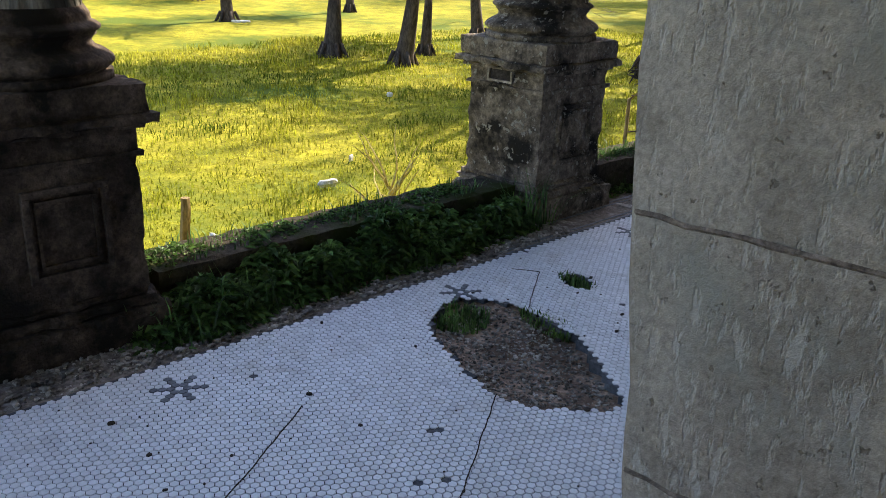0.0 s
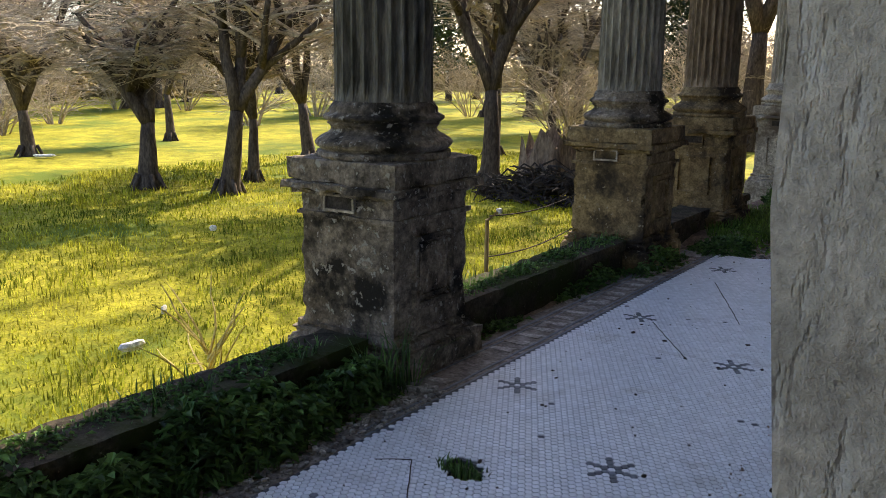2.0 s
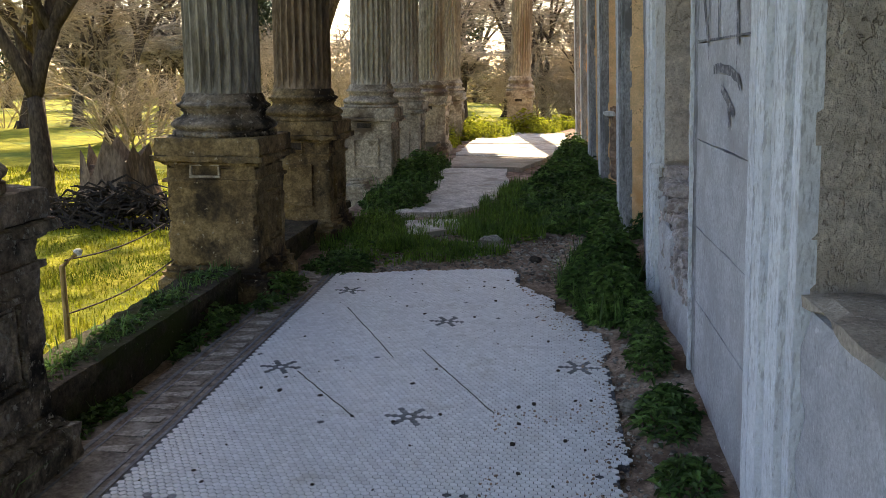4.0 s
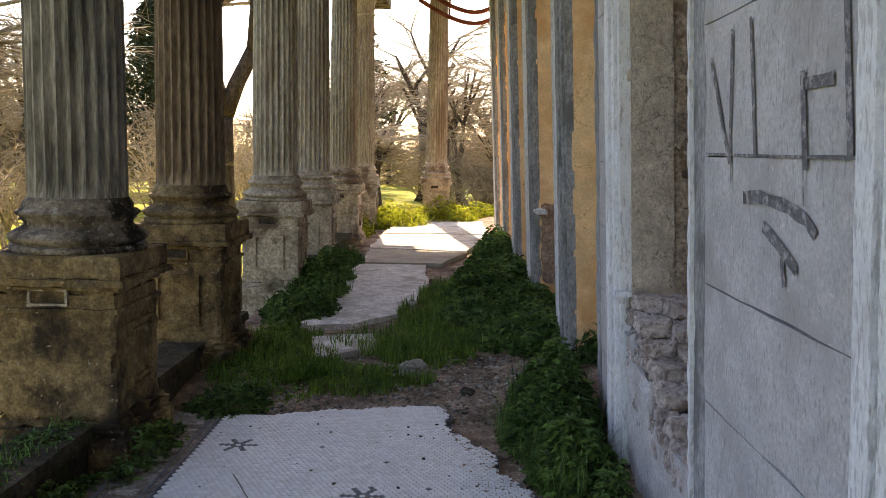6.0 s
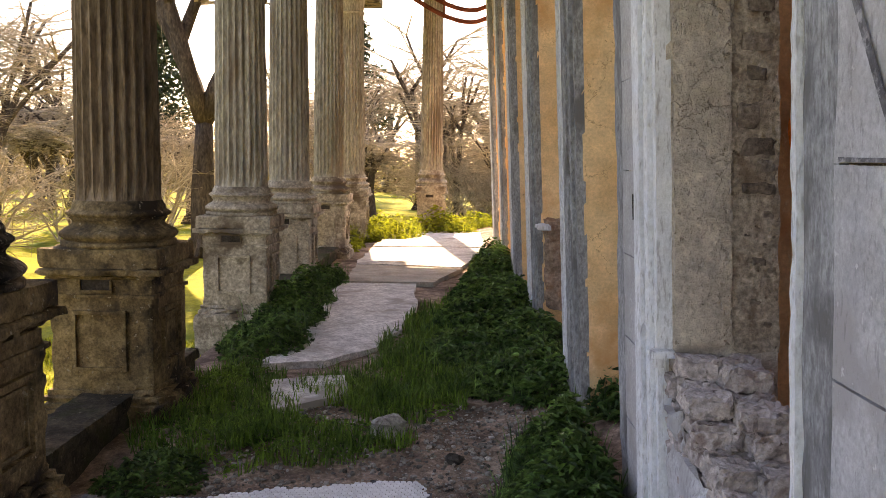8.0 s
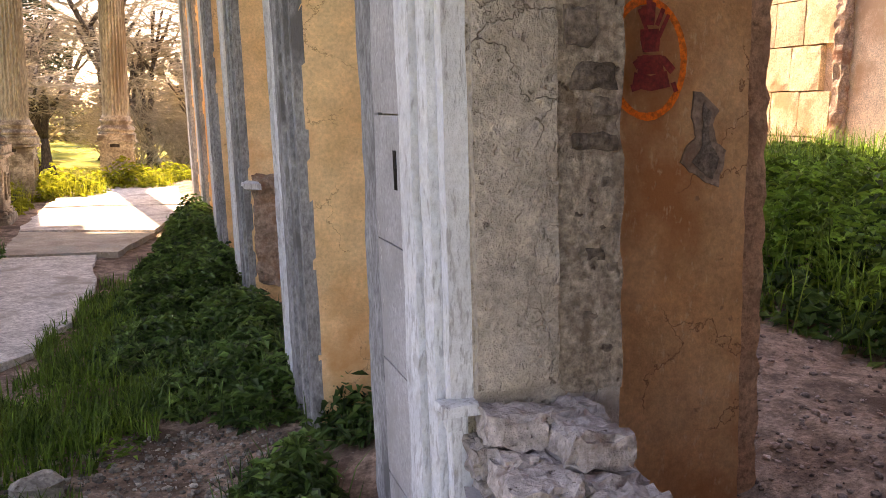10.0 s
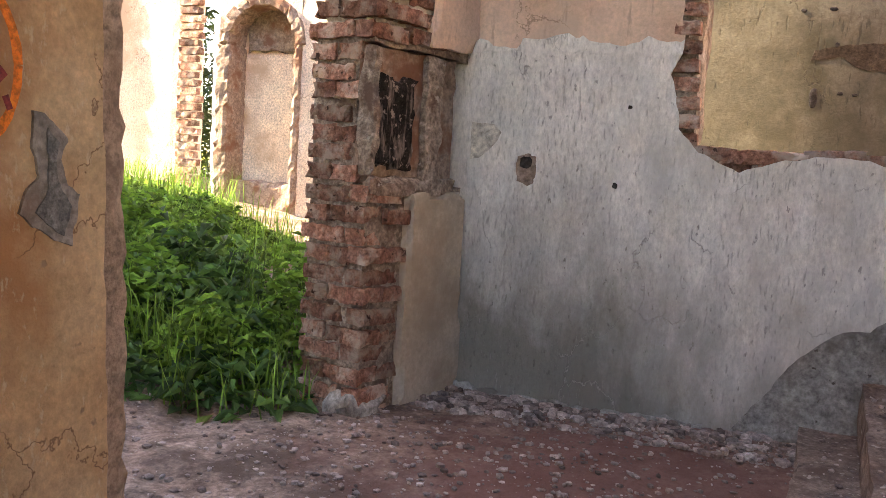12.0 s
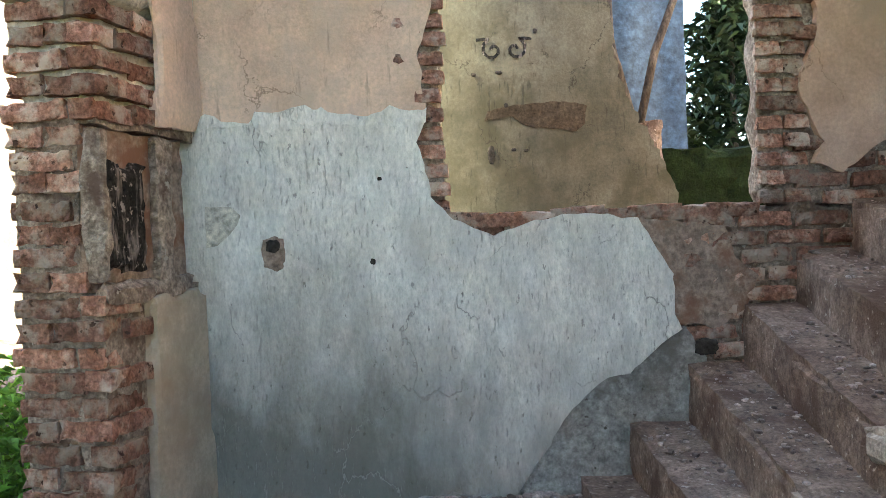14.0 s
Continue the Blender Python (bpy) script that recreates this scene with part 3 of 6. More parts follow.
PLUMB = []  # pieces of the wall that already stand as they should
wall = thing("wall_gallery", "long ruined rendered wall with window openings along the gallery", "wall", kind="structure")
for k, ((a, b), (c, d)) in enumerate(zip(PIERS, INNER)):
    if k == 1:
        g = Geo()
        g.rough(-0.398, XI, a, b, -0.3, TOP, seg=0.1, amp=0.006, chip=0.008, most=60)
        g.v = [(x - 0.1 * (z - 1.0) * clamp((0.8 - x) / 1.2), y + 0.02 * (z - 1.0), z) for x, y, z in g.v]
        PLUMB.append(part("pier", g, M_CONC, wall))
        for zj in (0.62, 1.14, 1.75):  # coursing scratched into the render
            j = Geo()
            n = 24
            pts = [(-0.392 - 0.1 * (zj - 1.0) + (XI + 0.392) * q / n, a + 0.02 * (zj - 1) - 0.001, zj + 0.045 * q / n + 0.008 * noise.noise(Vector((q * 0.7, zj, 0)))) for q in range(n + 1)]
            j.tube(pts, [0.006 + 0.003 * noise.noise(Vector((q * 0.9, zj, 4))) for q in range(n + 1)], 5)
            PLUMB.append(part("joint", j, M_BRICKD, wall))
        continue
    part("pier", boxes((XW + 0.03, XM, a, b, -0.3, TOP), seg=0.07, amp=0.002, freq=16, chip=0.004, most=100), M_GREY if k < 4 else M_OCHRE, wall)
    part("inner_pier", boxes((XM, XI, c, d, -0.3, TOP), seg=0.06, amp=0.002, chip=0.006, freq=18, most=110), M_ORANGE if k < 4 else M_OCHRE, wall)
    if k > 3:  # blue-grey outer strip of the farther piers, fluted
        part("pilaster", moulding(a, a + 0.42, False), M_STRIP, wall)
        part("pilaster", moulding(b - 0.3, b, True), M_WHITE, wall)
for k in range(len(PIERS) - 1):
    part("lintel", boxes((XW + 0.03, XI, PIERS[k][1], PIERS[k + 1][0], 3.8, TOP), seg=0.3, amp=0.01), M_GREY, wall)


def block_row(y0, y1, joints, m):
    zs = [-0.2] + joints + [TOP - 0.02]
    for z0, z1 in zip(zs, zs[1:]):
        part("block", boxes((XW, XW + 0.04, y0, y1, z0 + 0.0015, z1 - 0.0015), seg=0.07, amp=0.0025, chip=0.004, most=30), m, wall)


part("frame_moulding", moulding(4.58, 5.06, False), M_WHITE, wall)
block_row(5.06, 6.13, [0.46, 0.79, 1.17, 1.57, 1.97, 2.4, 2.8, 3.2], M_BLOCK)
part("corner_strip", boxes((XW + 0.012, XW + 0.06, 6.135, 6.3, -0.2, TOP - 0.02), seg=0.06, amp=0.002, freq=16, chip=0.004, most=100), M_STRIP, wall)
part("arris", boxes((XW - 0.002, XW + 0.06, 6.302, 6.332, -0.2, TOP - 0.02), seg=0.04, amp=0.002, freq=22, chip=0.005, most=140), M_WHITE, wall)
part("frame_moulding", moulding(7.5, 7.78, False), M_WHITE, wall)
block_row(7.78, 8.13, [0.5, 0.85, 1.2, 1.54, 1.9, 2.3, 2.7, 3.1], M_BLOCK)
part("corner_strip", boxes((XW + 0.012, XW + 0.06, 8.135, 8.352, -0.2, TOP - 0.02), seg=0.08, amp=0.004, chip=0.012, most=70), M_STRIP, wall)
slot = Geo()
slot.rough(XW - 0.002, XW + 0.03, 7.905, 7.93, 1.35, 1.45, seg=0.02, amp=0.003)
part("keyhole_slot", slot, M_BLACK, wall, "dark rusty slot")
part("apron", boxes((XW + 0.012, XM, 3.3, 4.58, -0.3, 0.86), seg=0.06, amp=0.008, chip=0.03), M_BLOCK, wall)
part("sill", boxes((XW - 0.01, XI, 3.3, 4.58, 0.862, 0.9), seg=0.06, amp=0.012, chip=0.035), M_CONC, wall)
part("apron", boxes((XW + 0.012, XW + 0.05, 7.0, 7.5, -0.3, 0.62), (XW + 0.012, XW + 0.05, 7.3, 7.5, 0.62, 0.78), (XW + 0.02, XM, 6.34, 7.5, -0.3, 0.45), seg=0.06, amp=0.02, chip=0.05), M_BLOCK, wall)

part("ochre_reveal", boxes((XM, 0.765, 7.91, 7.985, -0.3, TOP), seg=0.05, amp=0.002, freq=16, chip=0.006, most=110), M_ORANGE, wall)
# Narrow return of the ochre reveal, its shade painted as a duller colour.
part("reveal_strip", boxes((0.768, 0.868, 7.95, 7.972, -0.3, TOP), seg=0.035, amp=0.007, freq=20, chip=0.014, most=140), M_EDGE, wall, "worn ochre strip at the reveal corner, coloured as a shaded face")

# broken window breast at the far jamb: courses of mortared brick stepping down
breast = thing("broken_masonry", "broken grey window breast of stepped masonry courses", "rubble")
rng = random.Random(5)
for c in range(8):
    z = 0.36 + 0.074 * c
    y_end = 7.49 - 0.98 * ((0.94 - z) / 0.58) ** 0.95
    for lane, (xa, xb) in enumerate(((-0.27, -0.13), (-0.13, 0.01))):
        y = 7.49
        stop = y_end + rng.uniform(-0.06, 0.06)
        while y > stop:
            ln = rng.choice((0.08, 0.1, 0.12, 0.15))
            g = Geo()
            g.rough(-(xb - xa) / 2 - 0.004, (xb - xa) / 2 + 0.004, -ln / 2, ln / 2, -0.038, 0.038, seg=0.016, amp=0.014, freq=32, chip=0.028, seed=y * 3 + c + lane * 7)
            ob = part("masonry_lump", g, M_LUMP, breast)
            ob.location = ((xa + xb) / 2 + rng.uniform(-0.015, 0.01), y - ln / 2, z + rng.uniform(-0.008, 0.008))
            ob.rotation_euler = (rng.uniform(-0.09, 0.09), rng.uniform(-0.09, 0.09), rng.uniform(-0.14, 0.14))
            y -= ln
for k in range(34):
    y = rng.uniform(6.5, 7.46)
    x, sz = rng.uniform(-0.26, 0.07), rng.uniform(0.012, 0.03)
    g = Geo()
    g.stone(0, 0, 0, sz, sz * 0.8, sz * 0.6, seed=k * 1.7, rot=k, seg=7)
    ob = part("chip", g, M_LUMP, breast)
    ob.location = (x, y, 0.95 - 0.58 * (7.49 - y) / 0.98)
part("bracket", boxes((XW - 0.045, XW + 0.045, 7.45, 7.505, 0.905, 0.93), (XW - 0.03, XW + 0.01, 7.46, 7.5, 0.87, 0.905), seg=0.015, amp=0.004, freq=24, chip=0.008), M_WHITE, wall, "broken white end of the sill moulding")
part("broken_jamb", boxes((XW + 0.05, -0.04, 11.95, 12.02, 0.3, 1.1), seg=0.035, amp=0.025, freq=14, chip=0.04), M_BROWN, wall, "bared brick at the foot of the jamb")
part("sill_end", boxes((XW - 0.03, XW + 0.1, 11.8, 12.02, 1.0, 1.05), seg=0.04, amp=0.008, chip=0.02), M_WHITE, wall)

part("jamb_plaster", boxes((-0.252, -0.056, 7.476, 7.51, 0.945, TOP), seg=0.03, amp=0.0025, freq=16, chip=0.006, most=150), M_GREY, wall, "grey plaster coat with a straight broken edge")
# brickwork bared in the jamb, ochre plaster marks
for k, (x0, x1, z0, z1) in enumerate([(-0.035, 0.04, 1.69, 1.78), (-0.02, 0.095, 1.6, 1.66), (0.03, 0.09, 1.545, 1.59), (-0.02, 0.095, 1.47, 1.51), (0.0, 0.07, 1.85, 1.9), (-0.02, 0.09, 1.95, 2.01), (0.0, 0.095, 2.08, 2.14)]):
    part("brick", boxes((x0, x1, 7.484, 7.52, z0, z1), seg=0.015, amp=0.006, freq=30, chip=0.01, seed=k), M_BRICKD, wall)
part("bared_render", boxes((-0.058, 0.112, 7.494, 7.53, 0.92, TOP), seg=0.03, amp=0.006, freq=16, chip=0.012, most=120), M_BARED, wall)
for k, (x, z, s) in enumerate([(0.075, 1.4, 0.018), (0.06, 1.3, 0.012), (0.04, 1.24, 0.022), (0.085, 1.21, 0.014), (0.03, 1.1, 0.02), (0.07, 1.02, 0.016), (0.0, 1.33, 0.01)]):
    g = Geo()
    g.rough(x - s, x + s, 7.488, 7.51, z - s * 0.6, z + s * 0.6, seg=0.008, amp=0.008, freq=45, chip=0.012, seed=k)
    part("pit", g, M_BRICKD, wall)


def ribbon(pts, width, at, axis, m, name, parent, thick=0.003):
    """A flat painted stroke laid on a wall: pts are (u, z); axis 'x' lies on x = at, 'y' on y = at."""
    g = Geo()
    dense = []
    for (u0, z0), (u1, z1) in zip(pts, pts[1:]):
        for q in range(6):
            dense.append((u0 + (u1 - u0) * q / 6, z0 + (z1 - z0) * q / 6))
    dense.append(pts[-1])
    for k, (u, z) in enumerate(dense):
        a, b = dense[max(0, k - 1)], dense[min(len(dense) - 1, k + 1)]
        du, dz = b[0] - a[0], b[1] - a[1]
        ln = math.hypot(du, dz) or 1
        w = width * (0.5 + 0.12 * noise.noise(Vector((u * 20, z * 20, at))))
        for s in (-1, 1):
            p, q2 = u - s * dz / ln * w, z + s * du / ln * w
            g.v.append((at, p, q2) if axis == "x" else (p, at, q2))
    for k in range(len(dense) - 1):
        g.f.append((2 * k, 2 * k + 1, 2 * k + 3, 2 * k + 2))
    return part(name, g, m, parent)


graffiti = thing("graffiti", "black spray-painted letters and curved strokes on the pale wall", "graffiti")
GX = XW - 0.006
for pts, w in (([(6.05, 1.86), (5.87, 1.55)], 0.02), ([(5.87, 1.55), (5.85, 1.92)], 0.02), ([(5.7, 1.93), (5.66, 1.57)], 0.022), ([(5.36, 1.76), (5.34, 1.54)], 0.03),
               ([(5.36, 1.73), (5.2, 1.73)], 0.03), ([(5.15, 1.9), (5.12, 1.57)], 0.028), ([(6.1, 1.578), (5.6, 1.572), (5.05, 1.568)], 0.008),
               ([(5.75, 1.46), (5.62, 1.468), (5.45, 1.455), (5.33, 1.43), (5.28, 1.4)], 0.034), ([(5.6, 1.395), (5.5, 1.36), (5.38, 1.31)], 0.034), ([(5.47, 1.33), (5.455, 1.26)], 0.022),
               ([(5.86, 1.6), (5.855, 1.49)], 0.008), ([(5.35, 1.56), (5.345, 1.46)], 0.008)):
    ribbon(pts, w * 0.95, GX, "x", M_SPRAY, "stroke", graffiti)
emblem = thing("stencil_emblem", "dark red stencil blot in an orange sprayed ring on ochre plaster", "stencil")
EY = 7.91 - 0.017
ribbon([(0.415 + 0.116 * math.cos(q * math.pi / 14), 1.70 + 0.155 * math.sin(q * math.pi / 14)) for q in range(29)], 0.02, EY, "y", M_SPRAYO, "ring", emblem)
for pts, w in (([(0.42, 1.78), (0.425, 1.72)], 0.06), ([(0.42, 1.71), (0.425, 1.66)], 0.09), ([(0.37, 1.645), (0.425, 1.635), (0.48, 1.65)], 0.04), ([(0.41, 1.79), (0.4, 1.84)], 0.015), ([(0.425, 1.79), (0.43, 1.85)], 0.015), ([(0.44, 1.79), (0.46, 1.835)], 0.014), ([(0.415, 1.86), (0.422, 1.79)], 0.02), ([(0.385, 1.83), (0.41, 1.77)], 0.012), ([(0.475, 1.82), (0.445, 1.76)], 0.012), ([(0.37, 1.68), (0.4, 1.7), (0.46, 1.7), (0.49, 1.67)], 0.022), ([(0.36, 1.62), (0.39, 1.63)], 0.02), ([(0.49, 1.64), (0.5, 1.615)], 0.016)):
    ribbon(pts, w, EY - 0.002 - 0.0008 * len(emblem.children), "y", M_SPRAYR, "blot", emblem)


def coat_y(name, pts, y, m, parent, wob=0.008, label=""):
    """A ragged patch lying on a wall that faces -y; pts are (x, z)."""
    out = []
    for (ax, az), (bx, bz) in zip(pts, pts[1:] + pts[:1]):
        for q in range(5):
            x, z = ax + (bx - ax) * q / 5, az + (bz - az) * q / 5
            d = noise.noise_vector(Vector((x * 40, z * 40, y))) * wob
            out.append((x + d.x, z + d.y))
    n = len(out)
    g = Geo()
    g.v = [(x, y, z) for x, z in out] + [(x, y + 0.02, z) for x, z in out]
    g.f = [tuple(reversed(range(n))), tuple(range(n, 2 * n))] + [((i + 1) % n, (i + 1) % n + n, i + n, i) for i in range(n)]
    return part(name, g, m, parent, label)


coat_y("plaster_scar", [(0.575, 1.62), (0.622, 1.605), (0.655, 1.57), (0.64, 1.525), (0.652, 1.475), (0.69, 1.455), (0.675, 1.4), (0.66, 1.345), (0.62, 1.36), (0.575, 1.39), (0.535, 1.42), (0.55, 1.46), (0.585, 1.49), (0.57, 1.55)], 7.903, M_BROWN, wall, label="scar in the ochre plaster showing grey mortar")
coat_y("scar_core", [(0.605, 1.59), (0.63, 1.56), (0.622, 1.5), (0.64, 1.46), (0.66, 1.43), (0.64, 1.37), (0.59, 1.4), (0.575, 1.42), (0.605, 1.47), (0.6, 1.53)], 7.899, M_BRICKD, wall)
coat_y("plaster_scar", [(0.13, 0.95), (0.2, 1.02), (0.22, 1.1), (0.16, 1.12), (0.115, 1.1)], 7.904, M_BARED, wall)

# the ruined wall leans a little towards the gallery
LEAN = 0.05
for ob in list(wall.children) + list(graffiti.children) + list(emblem.children) + list(breast.children):
    if ob in PLUMB:
        continue
    if ob.location.length > 0:
        ob.location.x -= LEAN * (ob.location.z - 1.1)
    else:
        for v in ob.data.vertices:
            v.co.x -= LEAN * (v.co.z - 1.1)

# ---- floor, kerb ----
PITCH = 0.03


def hexes(cells, g, r=PITCH / 2 * 0.9 / math.cos(math.pi / 6), z=0.0):
    for x, y in cells:
        dz = z + 0.0012 * noise.noise(Vector((x * 40, y * 40, 0)))
        n0 = len(g.v)
        for rr, zz in ((r, -0.006), (r, dz - 0.0012), (r * 0.9, dz)):
            for s in range(6):
                q = math.pi / 6 + s * math.pi / 3
                g.v.append((x + rr * math.cos(q), y + rr * math.sin(q), zz))
        for lv in (0, 6):
            for s in range(6):
                a, b = n0 + lv + s, n0 + lv + (s + 1) % 6
                g.f.append((a, b, b + 6, a + 6))
        g.f.append(tuple(n0 + 12 + s for s in range(6)))


def hex_at(i, j):
    return -2.43 + PITCH * (i + 0.5 * (j % 2)), -2.0 + PITCH * 0.866 * j


floor = thing("floor", "white hexagonal mosaic tile floor with dark star inlays", "floor", kind="structure")
STARS = [(-2.24, 3.42), (-2.24, 1.97), (-2.24, 4.85), (-2.24, 6.28), (-2.24, 7.84), (-1.51, 4.32), (-1.51, 5.75), (-1.51, 7.2), (-1.51, 1.3), (-0.76, 4.97), (-0.76, 6.47), (-0.76, 3.5)]
dark_cells, light, near = set(), [], []
star_cells = []
for sx, sy in STARS:
    j0 = round((sy + 2.0) / (PITCH * 0.866))
    i0 = round((sx + 2.43) / PITCH - 0.5 * (j0 % 2))
    cx, cy = hex_at(i0, j0)
    cells = []
    for j in range(j0 - 4, j0 + 5):
        for i in range(i0 - 5, i0 + 6):
            x, y = hex_at(i, j)
            d, a = math.hypot(x - cx, y - cy) / PITCH, math.atan2(y - cy, x - cx)
            k = abs(((a + math.pi / 6) % (math.pi / 3)) - math.pi / 6)
            if 0.5 < d < 3.2 and d * math.sin(k) < (0.62 if d > 1.4 else 0.9) and tiled(x, y):
                cells.append((x, y))
                dark_cells.add((i, j))
    star_cells.append(cells)
CRACKS = [((-1.45, 2.85), (-1.09, 2.31)), ((-1.09, 2.31), (-0.7, 1.7)), ((-2.17, 3.93), (-1.9, 3.54)), ((-2.29, 3.85), (-2.17, 3.93)), ((-1.84, 2.25), (-1.5, 1.7)), ((-2.15, 7.42), (-1.7, 6.5)), ((-2.13, 6.23), (-1.73, 5.7)), ((-1.57, 6.65), (-1.14, 5.82))]


for (ax, ay), (bx, by) in CRACKS:
    g = Geo()
    n = max(4, int(math.hypot(bx - ax, by - ay) / 0.03))
    pts = []
    for q in range(n + 1):
        d = noise.noise_vector(Vector((ax + q * 0.5, ay, 2))) * 0.006
        pts.append((ax + (bx - ax) * q / n + d.x, ay + (by - ay) * q / n + d.y, -0.0005))
    g.tube(pts, [0.0032] * (n + 1), 4)
    part("crack", g, M_DARK, floor)


rng = random.Random(3)
for j in range(int(10.95 / (PITCH * 0.866))):
    for i in range(68):
        x, y = hex_at(i, j)
        if (i, j) in dark_cells or not tiled(x, y) or rng.random() < 0.0015:
            continue
        (near if -1.3 < x < -0.9 and 2.35 < y < 2.95 and len(near) < 290 else light).append((x, y))
g = Geo()
hexes(light, g)
tagged(part("tiles", g, M_TILE, floor), kind="stuff")
one = Geo()
hexes([(0, 0)], one)
one_mesh = one.mesh("tile", M_TILE)
for x, y in near:
    ob = part("tile", one_mesh, None, floor)
    ob.location = (x, y, 0)
for cells in star_cells:
    g = Geo()
    hexes(cells, g, z=0.0005)
    part("star_inlay", g, M_TILED, floor, "dark grey star of hexagonal tiles")
g = Geo()
cell = 0.05
for j in range(int(10.9 / cell)):
    for i in range(int(2.1 / cell)):
        x, y = -2.45 + cell * i, -2 + cell * j
        if tiled(x + cell / 2, y + cell / 2):
            g.box(x, x + cell, y, y + cell, -0.06, -0.0045)
part("grout_bed", g, M_GROUT, floor)
# worn mosaic border along the kerb
part("border_bed", boxes((-2.78, -2.452, -2, 8.4, -0.08, -0.006), seg=0.1, amp=0.004, most=160), M_BORDER, floor)
g, g2 = Geo(), Geo()
rng = random.Random(8)
for k in range(70):
    y = -1.9 + k * 0.146
    if noise.noise(Vector((y * 1.3, 0, 4))) > 0.3 or y > 8.3 or y < 4.1:
        continue
    z = -0.002
    n0 = len(g.v)
    g.add([(-2.66, y, z), (-2.53, y, z), (-2.53, y + 0.075, z), (-2.66, y + 0.035, z), (-2.66, y, -0.01), (-2.53, y, -0.01), (-2.53, y + 0.075, -0.01), (-2.66, y + 0.035, -0.01)],
          [(0, 1, 2, 3), (4, 7, 6, 5), (0, 4, 5, 1), (1, 5, 6, 2), (2, 6, 7, 3), (3, 7, 4, 0)])
for x0, x1 in ((-2.72, -2.70), (-2.67, -2.662), (-2.51, -2.495), (-2.47, -2.455)):
    g2.rough(x0, x1, 4.0, 8.4, -0.05, -0.003, seg=0.08, amp=0.003, most=160)
part("border_teeth", g, M_TEETH, floor, "pale saw-tooth border tiles")
part("border_lines", g2, M_TILED, floor)

kerb = thing("kerb", "low mossy stone kerb between the column pedestals", "kerb", kind="structure")
COLUMNS = [1.83, 4.86, 7.85, 9.75, 12.75, 15.1, 18.4, 21.5]
ends = [-2.0] + COLUMNS
for k in range(len(ends) - 1):
    a, b = ends[k] + 0.38, ends[k + 1] - 0.38
    if k == 4:
        b = a + 0.5
    part("kerb_stone", boxes((-3.12, -2.88, a, b, -0.6, 0.13), (-3.15, -2.85, a, b, 0.13, 0.21), seg=0.04, amp=0.004, chip=0.014, freq=14, seed=k, most=80), M_KERB, kerb)
tagged(part("ceiling", boxes((-3.6, XI, -3, 24.0, TOP, TOP + 0.4), seg=9), M_GREY), "grey flat roof slab over the gallery", "ceiling", kind="structure")

# far paving
path = thing("pavement", "broken pale concrete slabs of the gallery floor farther on", "pavement", kind="structure")


def slab(pts, z, m, name="slab", parent=None):
    """A thin slab with a ragged outline."""
    g = Geo()
    out = []
    for (ax, ay), (bx, by) in zip(pts, pts[1:] + pts[:1]):
        n = max(2, int(math.hypot(bx - ax, by - ay) / 0.12))
        for q in range(n):
            x, y = ax + (bx - ax) * q / n, ay + (by - ay) * q / n
            d = noise.noise_vector(Vector((x * 3, y * 3, 1)))
            out.append((x + 0.06 * d.x, y + 0.06 * d.y))
    n = len(out)
    g.v = [(x, y, z) for x, y in out] + [(x, y, z - 0.12) for x, y in out]
    g.f = [tuple(range(n)), tuple(reversed(range(n, 2 * n)))] + [(i, i + n, (i + 1) % n + n, (i + 1) % n) for i in range(n)]
    return part(name, g, m, parent or path)


slab([(-2.42, 10.75), (-2.0, 10.9), (-1.66, 11.4), (-1.5, 12.2), (-1.4, 13.6), (-1.5, 15.1), (-2.42, 15.1)], 0.06, M_PATH)
slab([(-2.1, 9.6), (-1.72, 9.9), (-1.75, 10.45), (-2.25, 10.3)], 0.07, M_PATH)
slab([(-2.42, 15.15), (-1.3, 15.15), (-0.9, 16.6), (-2.42, 16.9)], 0.075, M_CONC)
slab([(-2.45, 17.0), (-0.9, 16.75), (-0.5, 19.5), (-1.5, 19.6), (-2.45, 19.4)], 0.08, M_PATH)
slab([(-2.45, 19.5), (-1.5, 19.7), (-0.45, 19.6), (-0.5, 23.0), (-2.3, 23.2)], 0.085, M_PATH)


# ---- columns ----
CX = -3.06


def frame_boxes(g, face, u0, u1, z0, z1, at, w=0.026, d=0.026):
    """A raised frame on a face of the pedestal, 'x' for +x and 'y' for -y."""
    for a, b, c, e in ((u0, u1, z0, z0 + w), (u0, u1, z1 - w, z1), (u0, u0 + w, z0 + w, z1 - w), (u1 - w, u1, z0 + w, z1 - w)):
        if face == "x":
            g.rough(at - 0.01, at + d, a, b, c, e, seg=0.03, amp=0.003, chip=0.004)
        else:
            g.rough(a, b, -at - d, -at + 0.01, c, e, seg=0.03, amp=0.003, chip=0.004)


